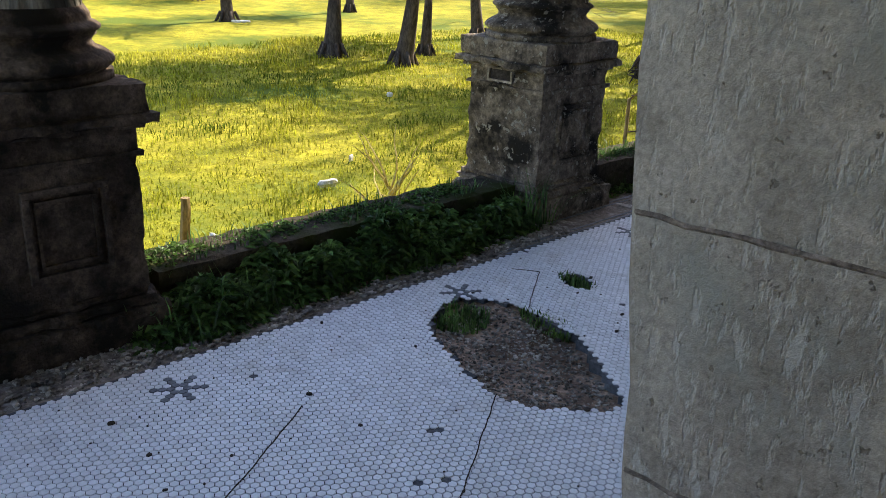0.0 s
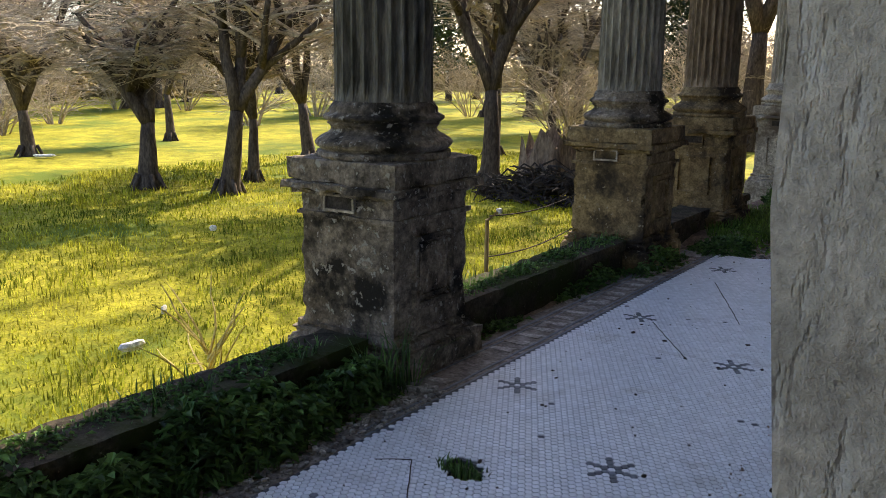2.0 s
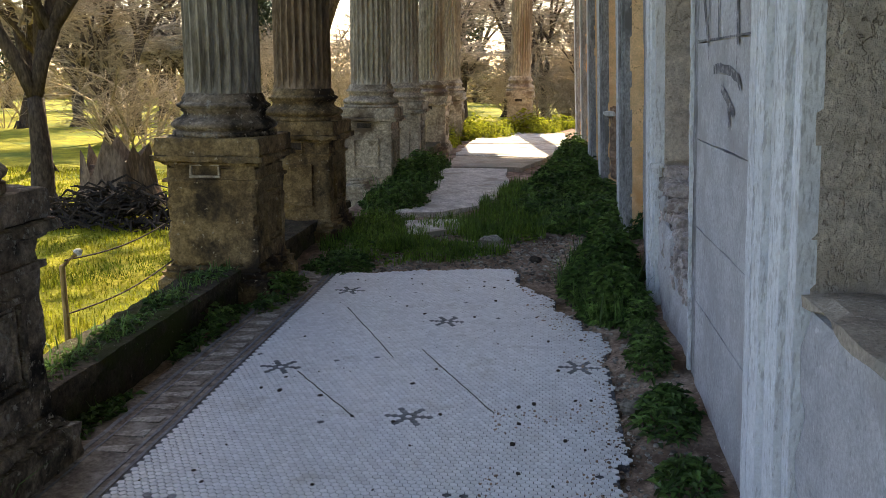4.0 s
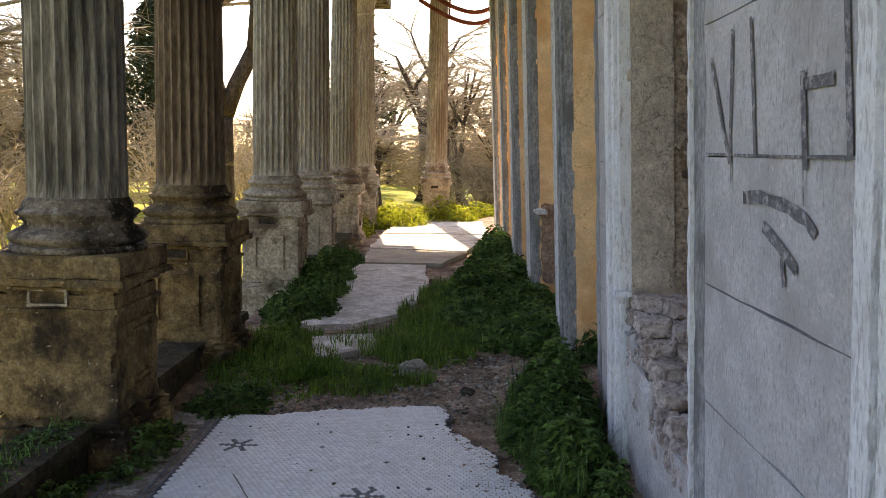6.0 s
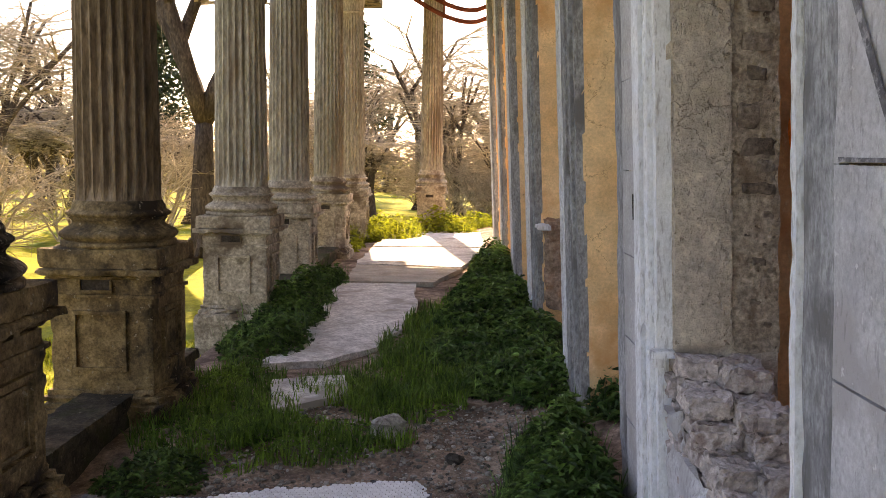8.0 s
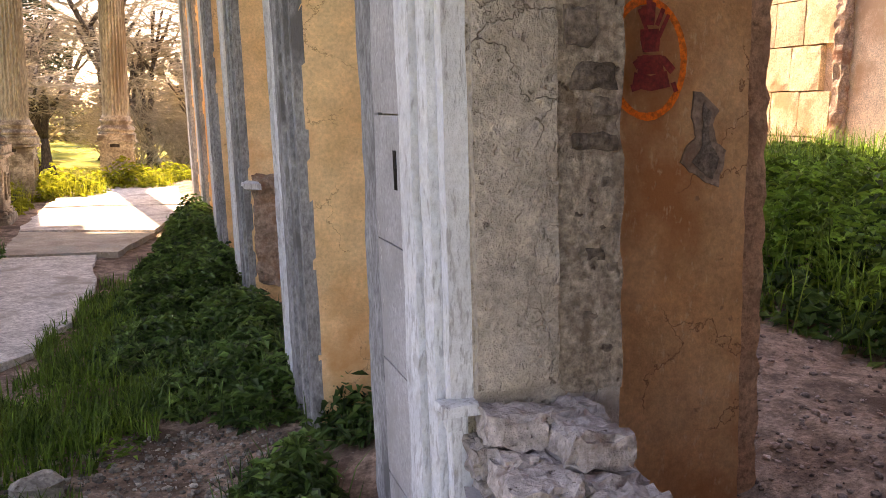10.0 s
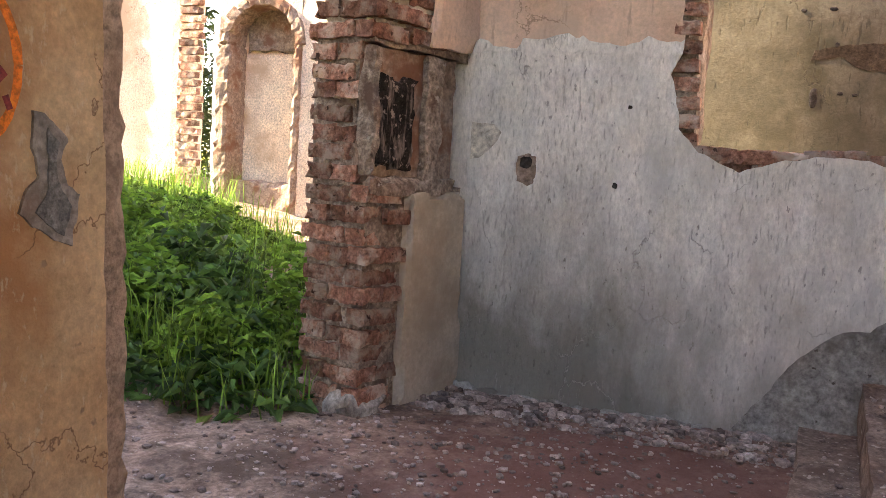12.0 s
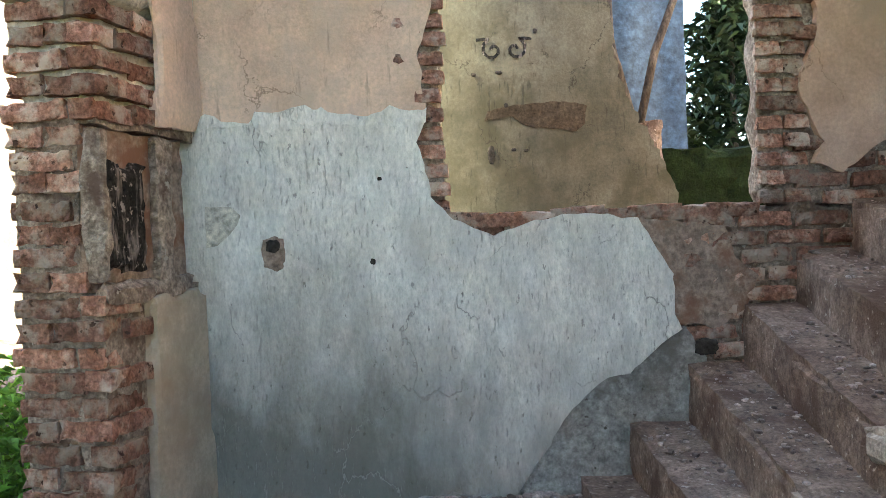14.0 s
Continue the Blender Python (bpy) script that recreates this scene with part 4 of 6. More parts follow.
def pedestal(y, k):
    worn = "dark brown" if k == 0 else "lichen-blotched" if k < 3 else "ochre-stained" if k == 3 else "pale grey"
    p = thing("pedestal", worn + " weathered stone column pedestal with sunken panels", "pedestal", (CX, y, 0), "colonnade pedestals")
    m = M_DARKSTONE if k == 0 else M_STONE if k < 2 else M_STONEB if k < 4 else M_STONEC
    part("plinth", boxes((-0.37, 0.37, -0.37, 0.37, -0.6, 0.13), (-0.345, 0.345, -0.345, 0.345, 0.13, 0.17), (-0.32, 0.32, -0.32, 0.32, 0.17, 0.205), seg=0.03, amp=0.006, freq=13, chip=0.035, seed=y), m, p)
    part("die", boxes((-0.3, 0.3, -0.3, 0.3, 0.2, 0.87), seg=0.03, amp=0.004, freq=16, chip=0.016 if k != 2 else 0.05, seed=y), m, p)
    part("band", boxes((-0.318, 0.318, -0.318, 0.318, 0.75, 0.775), seg=0.03, amp=0.003, freq=16, chip=0.008, seed=y), m, p)
    part("cornice", boxes((-0.33, 0.33, -0.33, 0.33, 0.86, 0.885), (-0.37, 0.37, -0.37, 0.37, 0.885, 0.925), seg=0.03, amp=0.003, freq=18, chip=0.016, seed=y), m, p)
    part("cap_block", boxes((-0.345, 0.345, -0.345, 0.345, 0.925, 1.04), seg=0.03, amp=0.003, freq=18, chip=0.012, seed=y), m, p)
    g = Geo()
    frame_boxes(g, "x", -0.16, 0.16, 0.32, 0.68, 0.3)
    frame_boxes(g, "x", -0.115, 0.115, 0.365, 0.635, 0.3, 0.016, 0.016)
    part("side_panel", g, m, p)
    if k >= 3:
        g = Geo()
        frame_boxes(g, "y", -0.17, 0.15, 0.32, 0.68, 0.3)
        part("front_panel", g, m, p)
    g = Geo()
    frame_boxes(g, "y", -0.13, 0.07, 0.785, 0.875, 0.3, 0.016, 0.02)
    part("niche_frame", g, M_STONEC if k != 3 else m, p, "pale chipped frame of a small niche")
    # Niche is a flush plate; except on pedestal 2 its dark colour paints the recess shade.
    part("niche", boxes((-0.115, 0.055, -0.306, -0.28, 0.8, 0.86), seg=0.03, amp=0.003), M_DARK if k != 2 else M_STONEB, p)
    return p


def column(y, k):
    worn = "dark streaked" if k < 2 else "green-tinged grey" if k == 2 else "brownish" if k == 3 else "pale grey"
    c = thing("column", worn + " fluted stone column standing on its pedestal", "column", (CX, y, 1.04), "colonnade columns")
    m = M_SHAFT if k < 3 else M_SHAFTB if k == 3 else M_SHAFTC
    base = Geo()
    prof = [(0.335, 0.0), (0.335, 0.03)]
    prof += [(0.30 + 0.045 * math.sin(math.pi * q / 6), 0.03 + 0.08 * q / 6) for q in range(7)]
    prof += [(0.285 - 0.02 * math.sin(math.pi * q / 5), 0.115 + 0.05 * q / 5) for q in range(6)]
    prof += [(0.275 + 0.03 * math.sin(math.pi * q / 5), 0.17 + 0.045 * q / 5) for q in range(6)]
    prof += [(0.27, 0.22), (0.27, 0.24), (0.25, 0.27)]
    base.lathe(prof, 40)
    base.v = [(x * (1 + 0.008 * noise.noise(Vector((x * 6, yy * 6, z * 9 + y)))), yy * (1 + 0.008 * noise.noise(Vector((x * 6, yy * 6, z * 9 + y + 3)))), z) for x, yy, z in base.v]
    part("base", base, M_DARKSTONE if k == 0 else M_STONE if k < 3 else M_STONEB if k == 3 else M_STONEC, c, smooth=True)
    g = Geo()
    flutes, per, rows = 24, 6, 26
    n = flutes * per
    for q in range(rows + 1):
        z = 0.26 + 3.1 * q / rows
        r0 = 0.245 - 0.035 * (q / rows) ** 1.6
        fade = 0.0 if q in (0, rows) else 1.0
        for s in range(n):
            f = (s % per) / per
            cut = 0.0 if f < 0.2 else 0.036 * math.sin(math.pi * (f - 0.2) / 0.8) ** 0.7
            a = 2 * math.pi * s / n
            wear = noise.noise(Vector((math.cos(a) * 2, math.sin(a) * 2, z * 2.5 + y)))
            r = r0 - fade * cut * (1 - 0.6 * clamp(wear - 0.15) * 2) + 0.004 * wear + 0.002 * noise.noise(Vector((math.cos(a) * 9, math.sin(a) * 9, z * 9 + y)))
            g.v.append((r * math.cos(a), r * math.sin(a), z))
    for q in range(rows):
        for s in range(n):
            a, b = q * n + s, q * n + (s + 1) % n
            g.f.append((a, b, b + n, a + n))
    part("shaft", g, m, c)
    cap = Geo()
    cap.lathe([(0.22, 3.34), (0.24, 3.37), (0.21, 3.4), (0.23, 3.6), (0.3, 3.76), (0.32, 3.8)], 32)
    cap.rough(-0.33, 0.33, -0.33, 0.33, 3.8, 3.9, seg=0.1)
    part("capital", cap, m, c)
    return c


for k, y in enumerate(COLUMNS):
    pedestal(y, k)
    column(y, k)
tagged(part("entablature", boxes((CX - 0.36, CX + 0.36, -3, 24, 4.94, TOP), seg=0.5, amp=0.01), M_STONE), "grey stone beam resting on the columns", "beam", kind="structure")
# lone farther column on the axis of the gallery
CX0 = CX
CX = -1.56
p = pedestal(23.6, 5)
c = column(23.6, 5)
c.scale = (1, 1, 1.3)
CX = CX0


# ---- stair room ----
def polygon_coat(name, pts, x, thick, m, parent, wob=0.014, label=""):
    """A coat of plaster on a wall facing -x, with a ragged outline given as (y, z)."""
    out = []
    for (ay, az), (by, bz) in zip(pts, pts[1:] + pts[:1]):
        n = max(1, int(math.hypot(by - ay, bz - az) / 0.03))
        for q in range(n):
            y, z = ay + (by - ay) * q / n, az + (bz - az) * q / n
            d = noise.noise_vector(Vector((y * 14, z * 14, x))) * wob + noise.noise_vector(Vector((y * 40, z * 40, x))) * wob * 0.4
            out.append((y + d.x, z + d.y))
    n = len(out)
    g = Geo()
    g.v = [(x, y, z) for y, z in out] + [(x + thick, y + 0.004, z) for y, z in out]
    g.f = [tuple(range(n)), tuple(reversed(range(n, 2 * n)))] + [(i, i + n, (i + 1) % n + n, (i + 1) % n) for i in range(n)]
    return part(name, g, m, parent, label)


room = thing("wall_stair", "stained plaster wall with a broken window opening beside the stair", "wall", kind="structure")
WX = ROOM_X + 0.025
part("core", boxes((WX + 0.012, ROOM_X + 0.42, 1.5, 8.6, -0.2, 1.7), (WX + 0.012, ROOM_X + 0.42, 6.96, 8.6, 1.7, 5.0), (WX + 0.012, ROOM_X + 0.16, 1.5, 5.6, 1.7, 5.0), seg=0.06, amp=0.012, chip=0.03, freq=9, most=120), M_MORTAR, room)
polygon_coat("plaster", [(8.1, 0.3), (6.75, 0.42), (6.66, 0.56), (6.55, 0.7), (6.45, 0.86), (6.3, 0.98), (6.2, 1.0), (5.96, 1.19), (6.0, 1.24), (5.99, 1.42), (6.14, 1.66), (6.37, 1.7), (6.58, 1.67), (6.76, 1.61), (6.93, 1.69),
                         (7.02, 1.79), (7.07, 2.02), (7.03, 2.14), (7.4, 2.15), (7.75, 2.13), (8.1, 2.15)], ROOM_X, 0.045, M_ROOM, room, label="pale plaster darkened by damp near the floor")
polygon_coat("plaster", [(8.1, 2.14), (7.75, 2.12), (7.4, 2.14), (7.03, 2.13), (7.06, 2.4), (6.99, 2.6), (7.02, 3.2), (7.0, 4.98), (8.1, 4.98)], ROOM_X + 0.012, 0.04, M_PINK, room, label="faded pink plaster")
# Same pink plaster, browned by colour where the stair side lies in shade.
polygon_coat("plaster", [(5.37, 1.88), (5.24, 1.83), (5.05, 1.96), (4.84, 2.07), (4.0, 2.5), (2.0, 2.7), (2.0, 4.98), (5.35, 4.98), (5.4, 3.2), (5.33, 2.45), (5.43, 2.2), (5.32, 1.97)], ROOM_X + 0.004, 0.04, M_PINKD, room, label="faded pink plaster")
polygon_coat("cement_patch", [(6.8, 0.3), (6.72, 0.5), (6.55, 0.71), (6.45, 0.87), (6.3, 0.99), (6.2, 1.01), (5.95, 1.2), (5.86, 1.05), (5.9, 0.8), (6.0, 0.6), (6.1, 0.3)], ROOM_X + 0.006, 0.04, M_CEMENT, room)
polygon_coat("scratch_coat", [(6.15, 1.66), (5.76, 1.62), (5.72, 1.48), (5.62, 1.4), (5.68, 1.26), (5.8, 1.18), (5.97, 1.2), (6.01, 1.24), (6.0, 1.42)], ROOM_X + 0.01, 0.04, M_BROWN, room)
# Holes are shallow lumps on the plaster; the dark ones have painted-in shade.
for k, (y, z, w, h) in enumerate([(7.7, 1.57, 0.05, 0.075), (7.28, 1.52, 0.012, 0.014), (7.24, 1.87, 0.01, 0.008), (5.86, 1.1, 0.05, 0.035)]):
    g = Geo()
    g.stone(ROOM_X + 0.004, y, z, 0.01, w, h, seed=k + 7.1, seg=12)
    part("hole", g, M_DARK if k else M_BROWN, room)
g = Geo()
g.stone(ROOM_X - 0.004, 7.7, 1.6, 0.008, 0.03, 0.03, seed=1.4, seg=10)
part("hole", g, M_DARK, room)
polygon_coat("loose_patch", [(7.98, 1.6), (7.93, 1.61), (7.88, 1.66), (7.84, 1.69), (7.83, 1.74), (7.87, 1.77), (7.98, 1.78)], ROOM_X - 0.004, 0.01, M_PLASTERW, room)
polygon_coat("plaster_rim", [(8.1, 2.1), (7.9, 2.11), (7.7, 2.09), (7.5, 2.105), (7.3, 2.09), (7.05, 2.1), (7.03, 2.155), (7.25, 2.16), (7.4, 2.15), (7.6, 2.165), (7.8, 2.145), (8.1, 2.165)], ROOM_X - 0.007, 0.02, M_ROOM, room, wob=0.045, label="pale broken rim between two coats of plaster")
polygon_coat("plaster_band", [(8.1, 1.99), (7.7, 1.97), (7.4, 1.95), (7.1, 1.98), (7.05, 2.1), (7.4, 2.1), (8.1, 2.11)], ROOM_X - 0.003, 0.01, M_ROOM, room, wob=0.03)
polygon_coat("foot_ledge", [(8.1, 0.36), (7.6, 0.38), (7.1, 0.4), (6.8, 0.42), (6.8, 0.5), (7.0, 0.51), (7.3, 0.49), (7.6, 0.5), (8.1, 0.52)], ROOM_X - 0.02, 0.03, M_CEMENT, room, wob=0.03)


def brick_mesh(lx, ly, lz, seed):
    g = Geo()
    g.rough(-lx / 2, lx / 2, -ly / 2, ly / 2, -lz / 2, lz / 2, seg=0.03, amp=0.007, freq=26, chip=0.013, seed=seed)
    return g.mesh("brick", M_BRICK)


WALLB = [brick_mesh(0.05, 0.235, 0.062, s) for s in (1.0, 2.3, 3.9, 5.1)] + [brick_mesh(0.05, 0.11, 0.062, s) for s in (6.0, 7.7)]
rng = random.Random(11)
for row in range(26):
    z = 0.6 + row * 0.08
    y = 4.7 + (row % 2) * 0.125
    while y < 7.0:
        y += 0.25
        yc = y
        if z > 1.62 and 5.55 < yc + 0.12 and yc - 0.12 < 7.0 and z > 1.7:
            continue
        if z < 1.62 and yc > 6.05 or z < 0.8 or (z > 1.9 and yc < 5.2):
            continue
        ob = part("brick", rng.choice(WALLB[:4]), None, room)
        ob.location = (WX + 0.012 + rng.uniform(-0.006, 0.008), yc, z + rng.uniform(-0.004, 0.004))
        ob.rotation_euler = (rng.uniform(-0.03, 0.03), 0, rng.uniform(-0.03, 0.03))
for row in range(40):  # broken jambs of the window
    z = 1.74 + row * 0.08
    for y in (7.005 + 0.03 * noise.noise(Vector((0, z * 3, 1))) + rng.uniform(-0.008, 0.008), 5.55 + rng.uniform(-0.008, 0.008), 5.44 + rng.uniform(-0.01, 0.01)):
        ob = part("brick", WALLB[4 + row % 2], None, room)
        ob.location = (WX + 0.01 + rng.uniform(-0.006, 0.012), y, z)
        ob.rotation_euler = (0, 0, rng.uniform(-0.06, 0.06))
for row in range(8):  # sill course
    ob = part("brick", WALLB[row % 4], None, room)
    ob.location = (WX + 0.005, 5.72 + row * 0.168, 1.685 + rng.uniform(-0.012, 0.006))
    ob.rotation_euler = (rng.uniform(-0.05, 0.05), 0, rng.uniform(-0.08, 0.08))

# broken wall end, turned slightly to the stair wall; local x along its face, y into it
pier = thing("wall_pier", "broken brick wall end with soot-black niche and patches of plaster", "wall", (2.47, 8.16, 0), kind="structure")
pier.rotation_euler = (0, 0, radians(-13.2))
part("core", boxes((0.02, 0.9, 0.02, 0.345, -0.2, 1.46), (0.02, 0.9, 0.1, 0.345, 1.46, 2.05), (0.02, 0.9, 0.02, 0.345, 2.05, 2.12), seg=0.05, amp=0.012, freq=9, most=60), M_MORTAR, pier)
part("upper_wall", boxes((0.03, 0.9, 0.03, 0.36, 2.12, 2.5), (-0.005, 0.9, 0.004, 0.36, 2.5, 5.0), seg=0.05, amp=0.014, chip=0.05, freq=7, most=60), M_PLASTERW, pier, "cracked off-white plaster")
part("upper_plaster", boxes((0.36, 0.72, -0.02, 0.02, 2.08, 5.0), seg=0.05, amp=0.008, chip=0.04, most=60), M_PINK, pier)
part("plaster", boxes((0.26, 0.72, -0.02, 0.05, 0.2, 1.44), seg=0.035, amp=0.006, chip=0.04, freq=8, most=40), M_CREAMP, pier, "cream plaster left on the wall end")
PB = [brick_mesh(lx, ly, 0.07, s) for lx, ly, s in ((0.24, 0.1, 1.2), (0.25, 0.1, 2.7), (0.13, 0.1, 4.4), (0.1, 0.25, 5.5), (0.1, 0.14, 6.6), (0.15, 0.1, 8.1))]
rng = random.Random(21)
for row in range(26):
    z = 0.3 + row * 0.086
    inset = rng.uniform(-0.02, 0.02)
    if row % 2:
        spots = [(0.11, 0.05, 0), (0.36, 0.05, 1), (0.045, 0.24, 3)]
    else:
        spots = [(0.05, 0.05, 2), (0.24, 0.05, 0), (0.42, 0.05, 5), (0.045, 0.14, 4), (0.045, 0.28, 4)]
    for x, y, kind in spots:
        if 1.46 < z < 2.05 and y < 0.1:
            continue
        if z < 1.46 and x > 0.34:
            continue
        ob = part("brick", PB[kind], None, pier)
        ob.location = (x + 0.006 + inset * 0.3, y + 0.008 + rng.uniform(-0.016, 0.012), z + rng.uniform(-0.007, 0.007))
        ob.rotation_euler = (rng.uniform(-0.04, 0.04), rng.uniform(-0.05, 0.05), rng.uniform(-0.09, 0.09))
part("niche_back", boxes((0.02, 0.62, 0.035, 0.1, 1.5, 2.04), seg=0.04, amp=0.012, freq=14), M_BROWN, pier)
part("niche_jamb", boxes((0.0, 0.045, -0.005, 0.08, 1.5, 2.03), (0.37, 0.5, -0.0, 0.06, 1.46, 2.05), seg=0.03, amp=0.01, chip=0.02, freq=12), M_MORTAR, pier)
part("soot_patch", boxes((0.05, 0.32, 0.014, 0.06, 1.53, 1.93), seg=0.03, amp=0.012, chip=0.03, freq=16), M_BLACK, pier, "soot-black flaking patch")
part("ledge", boxes((0.0, 0.62, -0.01, 0.06, 1.42, 1.5), seg=0.03, amp=0.014, chip=0.03, freq=12), M_MORTAR, pier)
g = Geo()
g.stone(0.08, 0.1, 0.42, 0.13, 0.13, 0.16, seed=3.3, seg=10)
part("footing", g, M_RUBBLE, pier)

# stair: each tread falls away from the wall, as the worn blocks do
stair = thing("staircase", "worn broken masonry stair rising along the wall", "staircase")
WALL_END = [(6.42, 0.56), (6.2, 0.78), (5.94, 1.03), (5.69, 1.28), (5.45, 1.5), (5.2, 1.72), (4.95, 1.95), (4.7, 2.18)]
FREE_END = [(6.48, 0.55), (6.26, 0.70), (6.07, 0.87), (5.87, 1.05), (5.69, 1.25), (5.47, 1.45), (5.25, 1.66), (5.03, 1.88)]
for k in range(8):
    (yw, zw), (yf, zf) = WALL_END[k], FREE_END[k]
    g = Geo()
    g.rough(0, 1, 0, 1, 0, 1, seg=0.045, amp=0.0, chip=0.0)
    out = []
    for u, v, w in g.v:
        yn, zt = yf + (yw - yf) * u, zf + (zw - zf) * u
        x = 1.70 + (ROOM_X + 0.02 - 1.70) * u
        y = yn - (1 - v) * (0.9 if k < 7 else 2.5)
        z = zt - (1 - w) * 0.45
        q = Vector((x, y, z))
        wear = 0.035 * clamp(noise.noise(q * 5 + Vector((k, 0, 0))) + 0.1) if v > 0.95 and w > 0.95 else 0.0
        d = noise.noise_vector(q * 7) * 0.012 + noise.noise_vector(q * 21) * 0.004
        out.append((x + d.x * 0.3, y + d.y - wear, z + d.z - wear * 0.8))
    g.v = out
    part("step", g, M_STEP, stair)
rng = random.Random(4)
for k in range(7):
    g = Geo()
    yf, zf = FREE_END[k]
    # Two broken corners get a paler colour for the sun patches on them.
    pale = k in (2, 3)
    g.rough(1.70, 1.84 if pale else 1.78, yf - 0.09, yf + 0.01, zf - (0.09 if pale else 0.05), zf + 0.004, seg=0.025, amp=0.014, freq=13, chip=0.03, seed=k * 2.1)
    part("broken_nosing", g, M_PALE if pale else M_STEP, stair, "broken step corner paled as by a sun patch" if pale else "")
string = thing("stair_parapet", "sloping low stair parapet with a gritty coping coloured sunlit gold", "parapet")
# Coping gold and the pale strip beside it paint the sunlit top.
for name, x0, x1, dz0, dz1, m in (("coping", 1.48, 1.66, -0.05, 0.0, M_GOLD), ("side_wall", 1.52, 1.64, -1.6, -0.05, M_MOULD_SHADE), ("edge_strip", 1.662, 1.69, -0.06, 0.006, M_PATH)):
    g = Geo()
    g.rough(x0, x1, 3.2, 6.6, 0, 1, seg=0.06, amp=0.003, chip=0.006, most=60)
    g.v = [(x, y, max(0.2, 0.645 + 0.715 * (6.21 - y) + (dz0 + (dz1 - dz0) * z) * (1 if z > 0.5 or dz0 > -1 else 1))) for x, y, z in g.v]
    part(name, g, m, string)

back = thing("wall_back", "mouldy yellowed plaster wall beyond the stair room, darkened as in shade", "wall", kind="structure")
g = Geo()
edge = [(9.5, 0.0), (5.0, 0.0), (5.0, 1.9), (5.08, 2.1), (5.25, 2.4), (5.4, 2.7), (5.48, 3.0), (5.5, 3.5), (5.6, 5.5), (9.5, 5.5)]
polygon_coat("wall_face", edge, 6.3, 0.3, M_MOULD_SHADE, back, wob=0.04)
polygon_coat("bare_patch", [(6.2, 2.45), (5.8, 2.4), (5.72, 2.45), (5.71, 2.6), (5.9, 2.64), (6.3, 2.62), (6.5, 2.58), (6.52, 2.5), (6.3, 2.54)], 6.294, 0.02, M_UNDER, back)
# Pits are flat dark lumps, their inner shade given by colour.
for k, (y, z, w, h) in enumerate([(6.48, 2.23, 0.03, 0.07), (6.3, 2.27, 0.02, 0.015), (6.2, 2.26, 0.02, 0.012), (6.4, 2.88, 0.03, 0.015), (6.35, 2.62, 0.015, 0.02), (6.6, 2.87, 0.02, 0.015), (6.1, 3.2, 0.02, 0.02)]):
    g = Geo()
    g.stone(6.298, y, z, 0.008, w, h, seed=k + 1.7, seg=8)
    part("pit", g, M_DARK, back)
for s, yc in ((1, 6.44), (-1, 6.26)):  # a pair of drawn scrolls
    ribbon([(yc + s * (0.012 + 0.008 * q) * math.cos(q * 0.75), 3.06 + (0.012 + 0.008 * q) * math.sin(q * 0.75)) for q in range(11)] + [(yc + s * 0.13, 3.14)], 0.024, 6.293, "x", M_BLACK, "scroll", back)
sheet = thing("hanging_sheet", "blue plastic sheet hung behind the ruined wall, darkened as under trees", "sheet")
g = Geo()
for j in range(13):
    for i in range(41):
        y, z = 4.05 + 2.0 * i / 40, 0.6 + 4.6 * j / 12
        g.v.append((9.0 + 0.02 * math.sin(y * 9) + 0.05 * noise.noise(Vector((y * 3, z * 2, 0))), y, z))
for j in range(12):
    for i in range(40):
        a = j * 41 + i
        g.f.append((a, a + 1, a + 42, a + 41))
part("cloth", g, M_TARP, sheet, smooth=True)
hedge_wall = thing("garden_wall", "low mossy wall seen through the opening, shade in its near-black green", "wall", kind="structure")
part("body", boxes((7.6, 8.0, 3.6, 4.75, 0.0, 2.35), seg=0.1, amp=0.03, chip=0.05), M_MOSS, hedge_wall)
part("stub", boxes((7.4, 7.6, 4.78, 4.98, 0.0, 2.6), seg=0.06, amp=0.03, chip=0.05), M_STEP, hedge_wall)

# ---- court ----
far = thing("wall_court", "sunlit cream plaster walls beyond the overgrown court", "wall", kind="structure")
part("wall_face", boxes((7.0, 7.4, 12.87, 16.5, 0.0, 5.2), seg=0.12, amp=0.003, chip=0.015, most=60), M_COURT, far)
part("wall_face", boxes((7.0, 7.4, 9.6, 11.36, 0.0, 5.2), seg=0.12, amp=0.003, chip=0.015, most=60), M_COURT, far)
for row in range(9):  # ashlar beyond the broken brick edge
    for col in range(4):
        y0, z0 = 14.36 + 0.53 * col + (0.2 if row % 2 else 0.0), 0.2 + 0.567 * row
        part("block", boxes((6.91, 7.005, y0, min(16.49, y0 + 0.52), z0, z0 + 0.556), seg=0.09, amp=0.004, chip=0.012, seed=row * 3.1 + col), M_ASHLAR, far)
part("broken_edge", boxes((6.88, 7.005, 14.13, 14.34, 0.0, 5.2), seg=0.045, amp=0.035, freq=8, chip=0.07, most=110), M_BROWN, far, "broken brick edge of the ashlar")
for row in range(42):  # toothed brick jamb of the slit window
    z = 0.7 + 0.086 * row
    d = 0.05 * noise.noise(Vector((0, z * 2.3, 5))) + (0.035 if row % 2 else 0.0)
    part("brick", boxes((6.965, 7.05, 12.6 + d, 12.89, z, z + 0.074), seg=0.06, amp=0.008, freq=12, chip=0.015, seed=row), M_BRICK, far)
part("window_post", boxes((6.98, 7.03, 12.36, 12.43, 0.6, 3.0), seg=0.06, amp=0.004, chip=0.01), M_SCRAP, far)
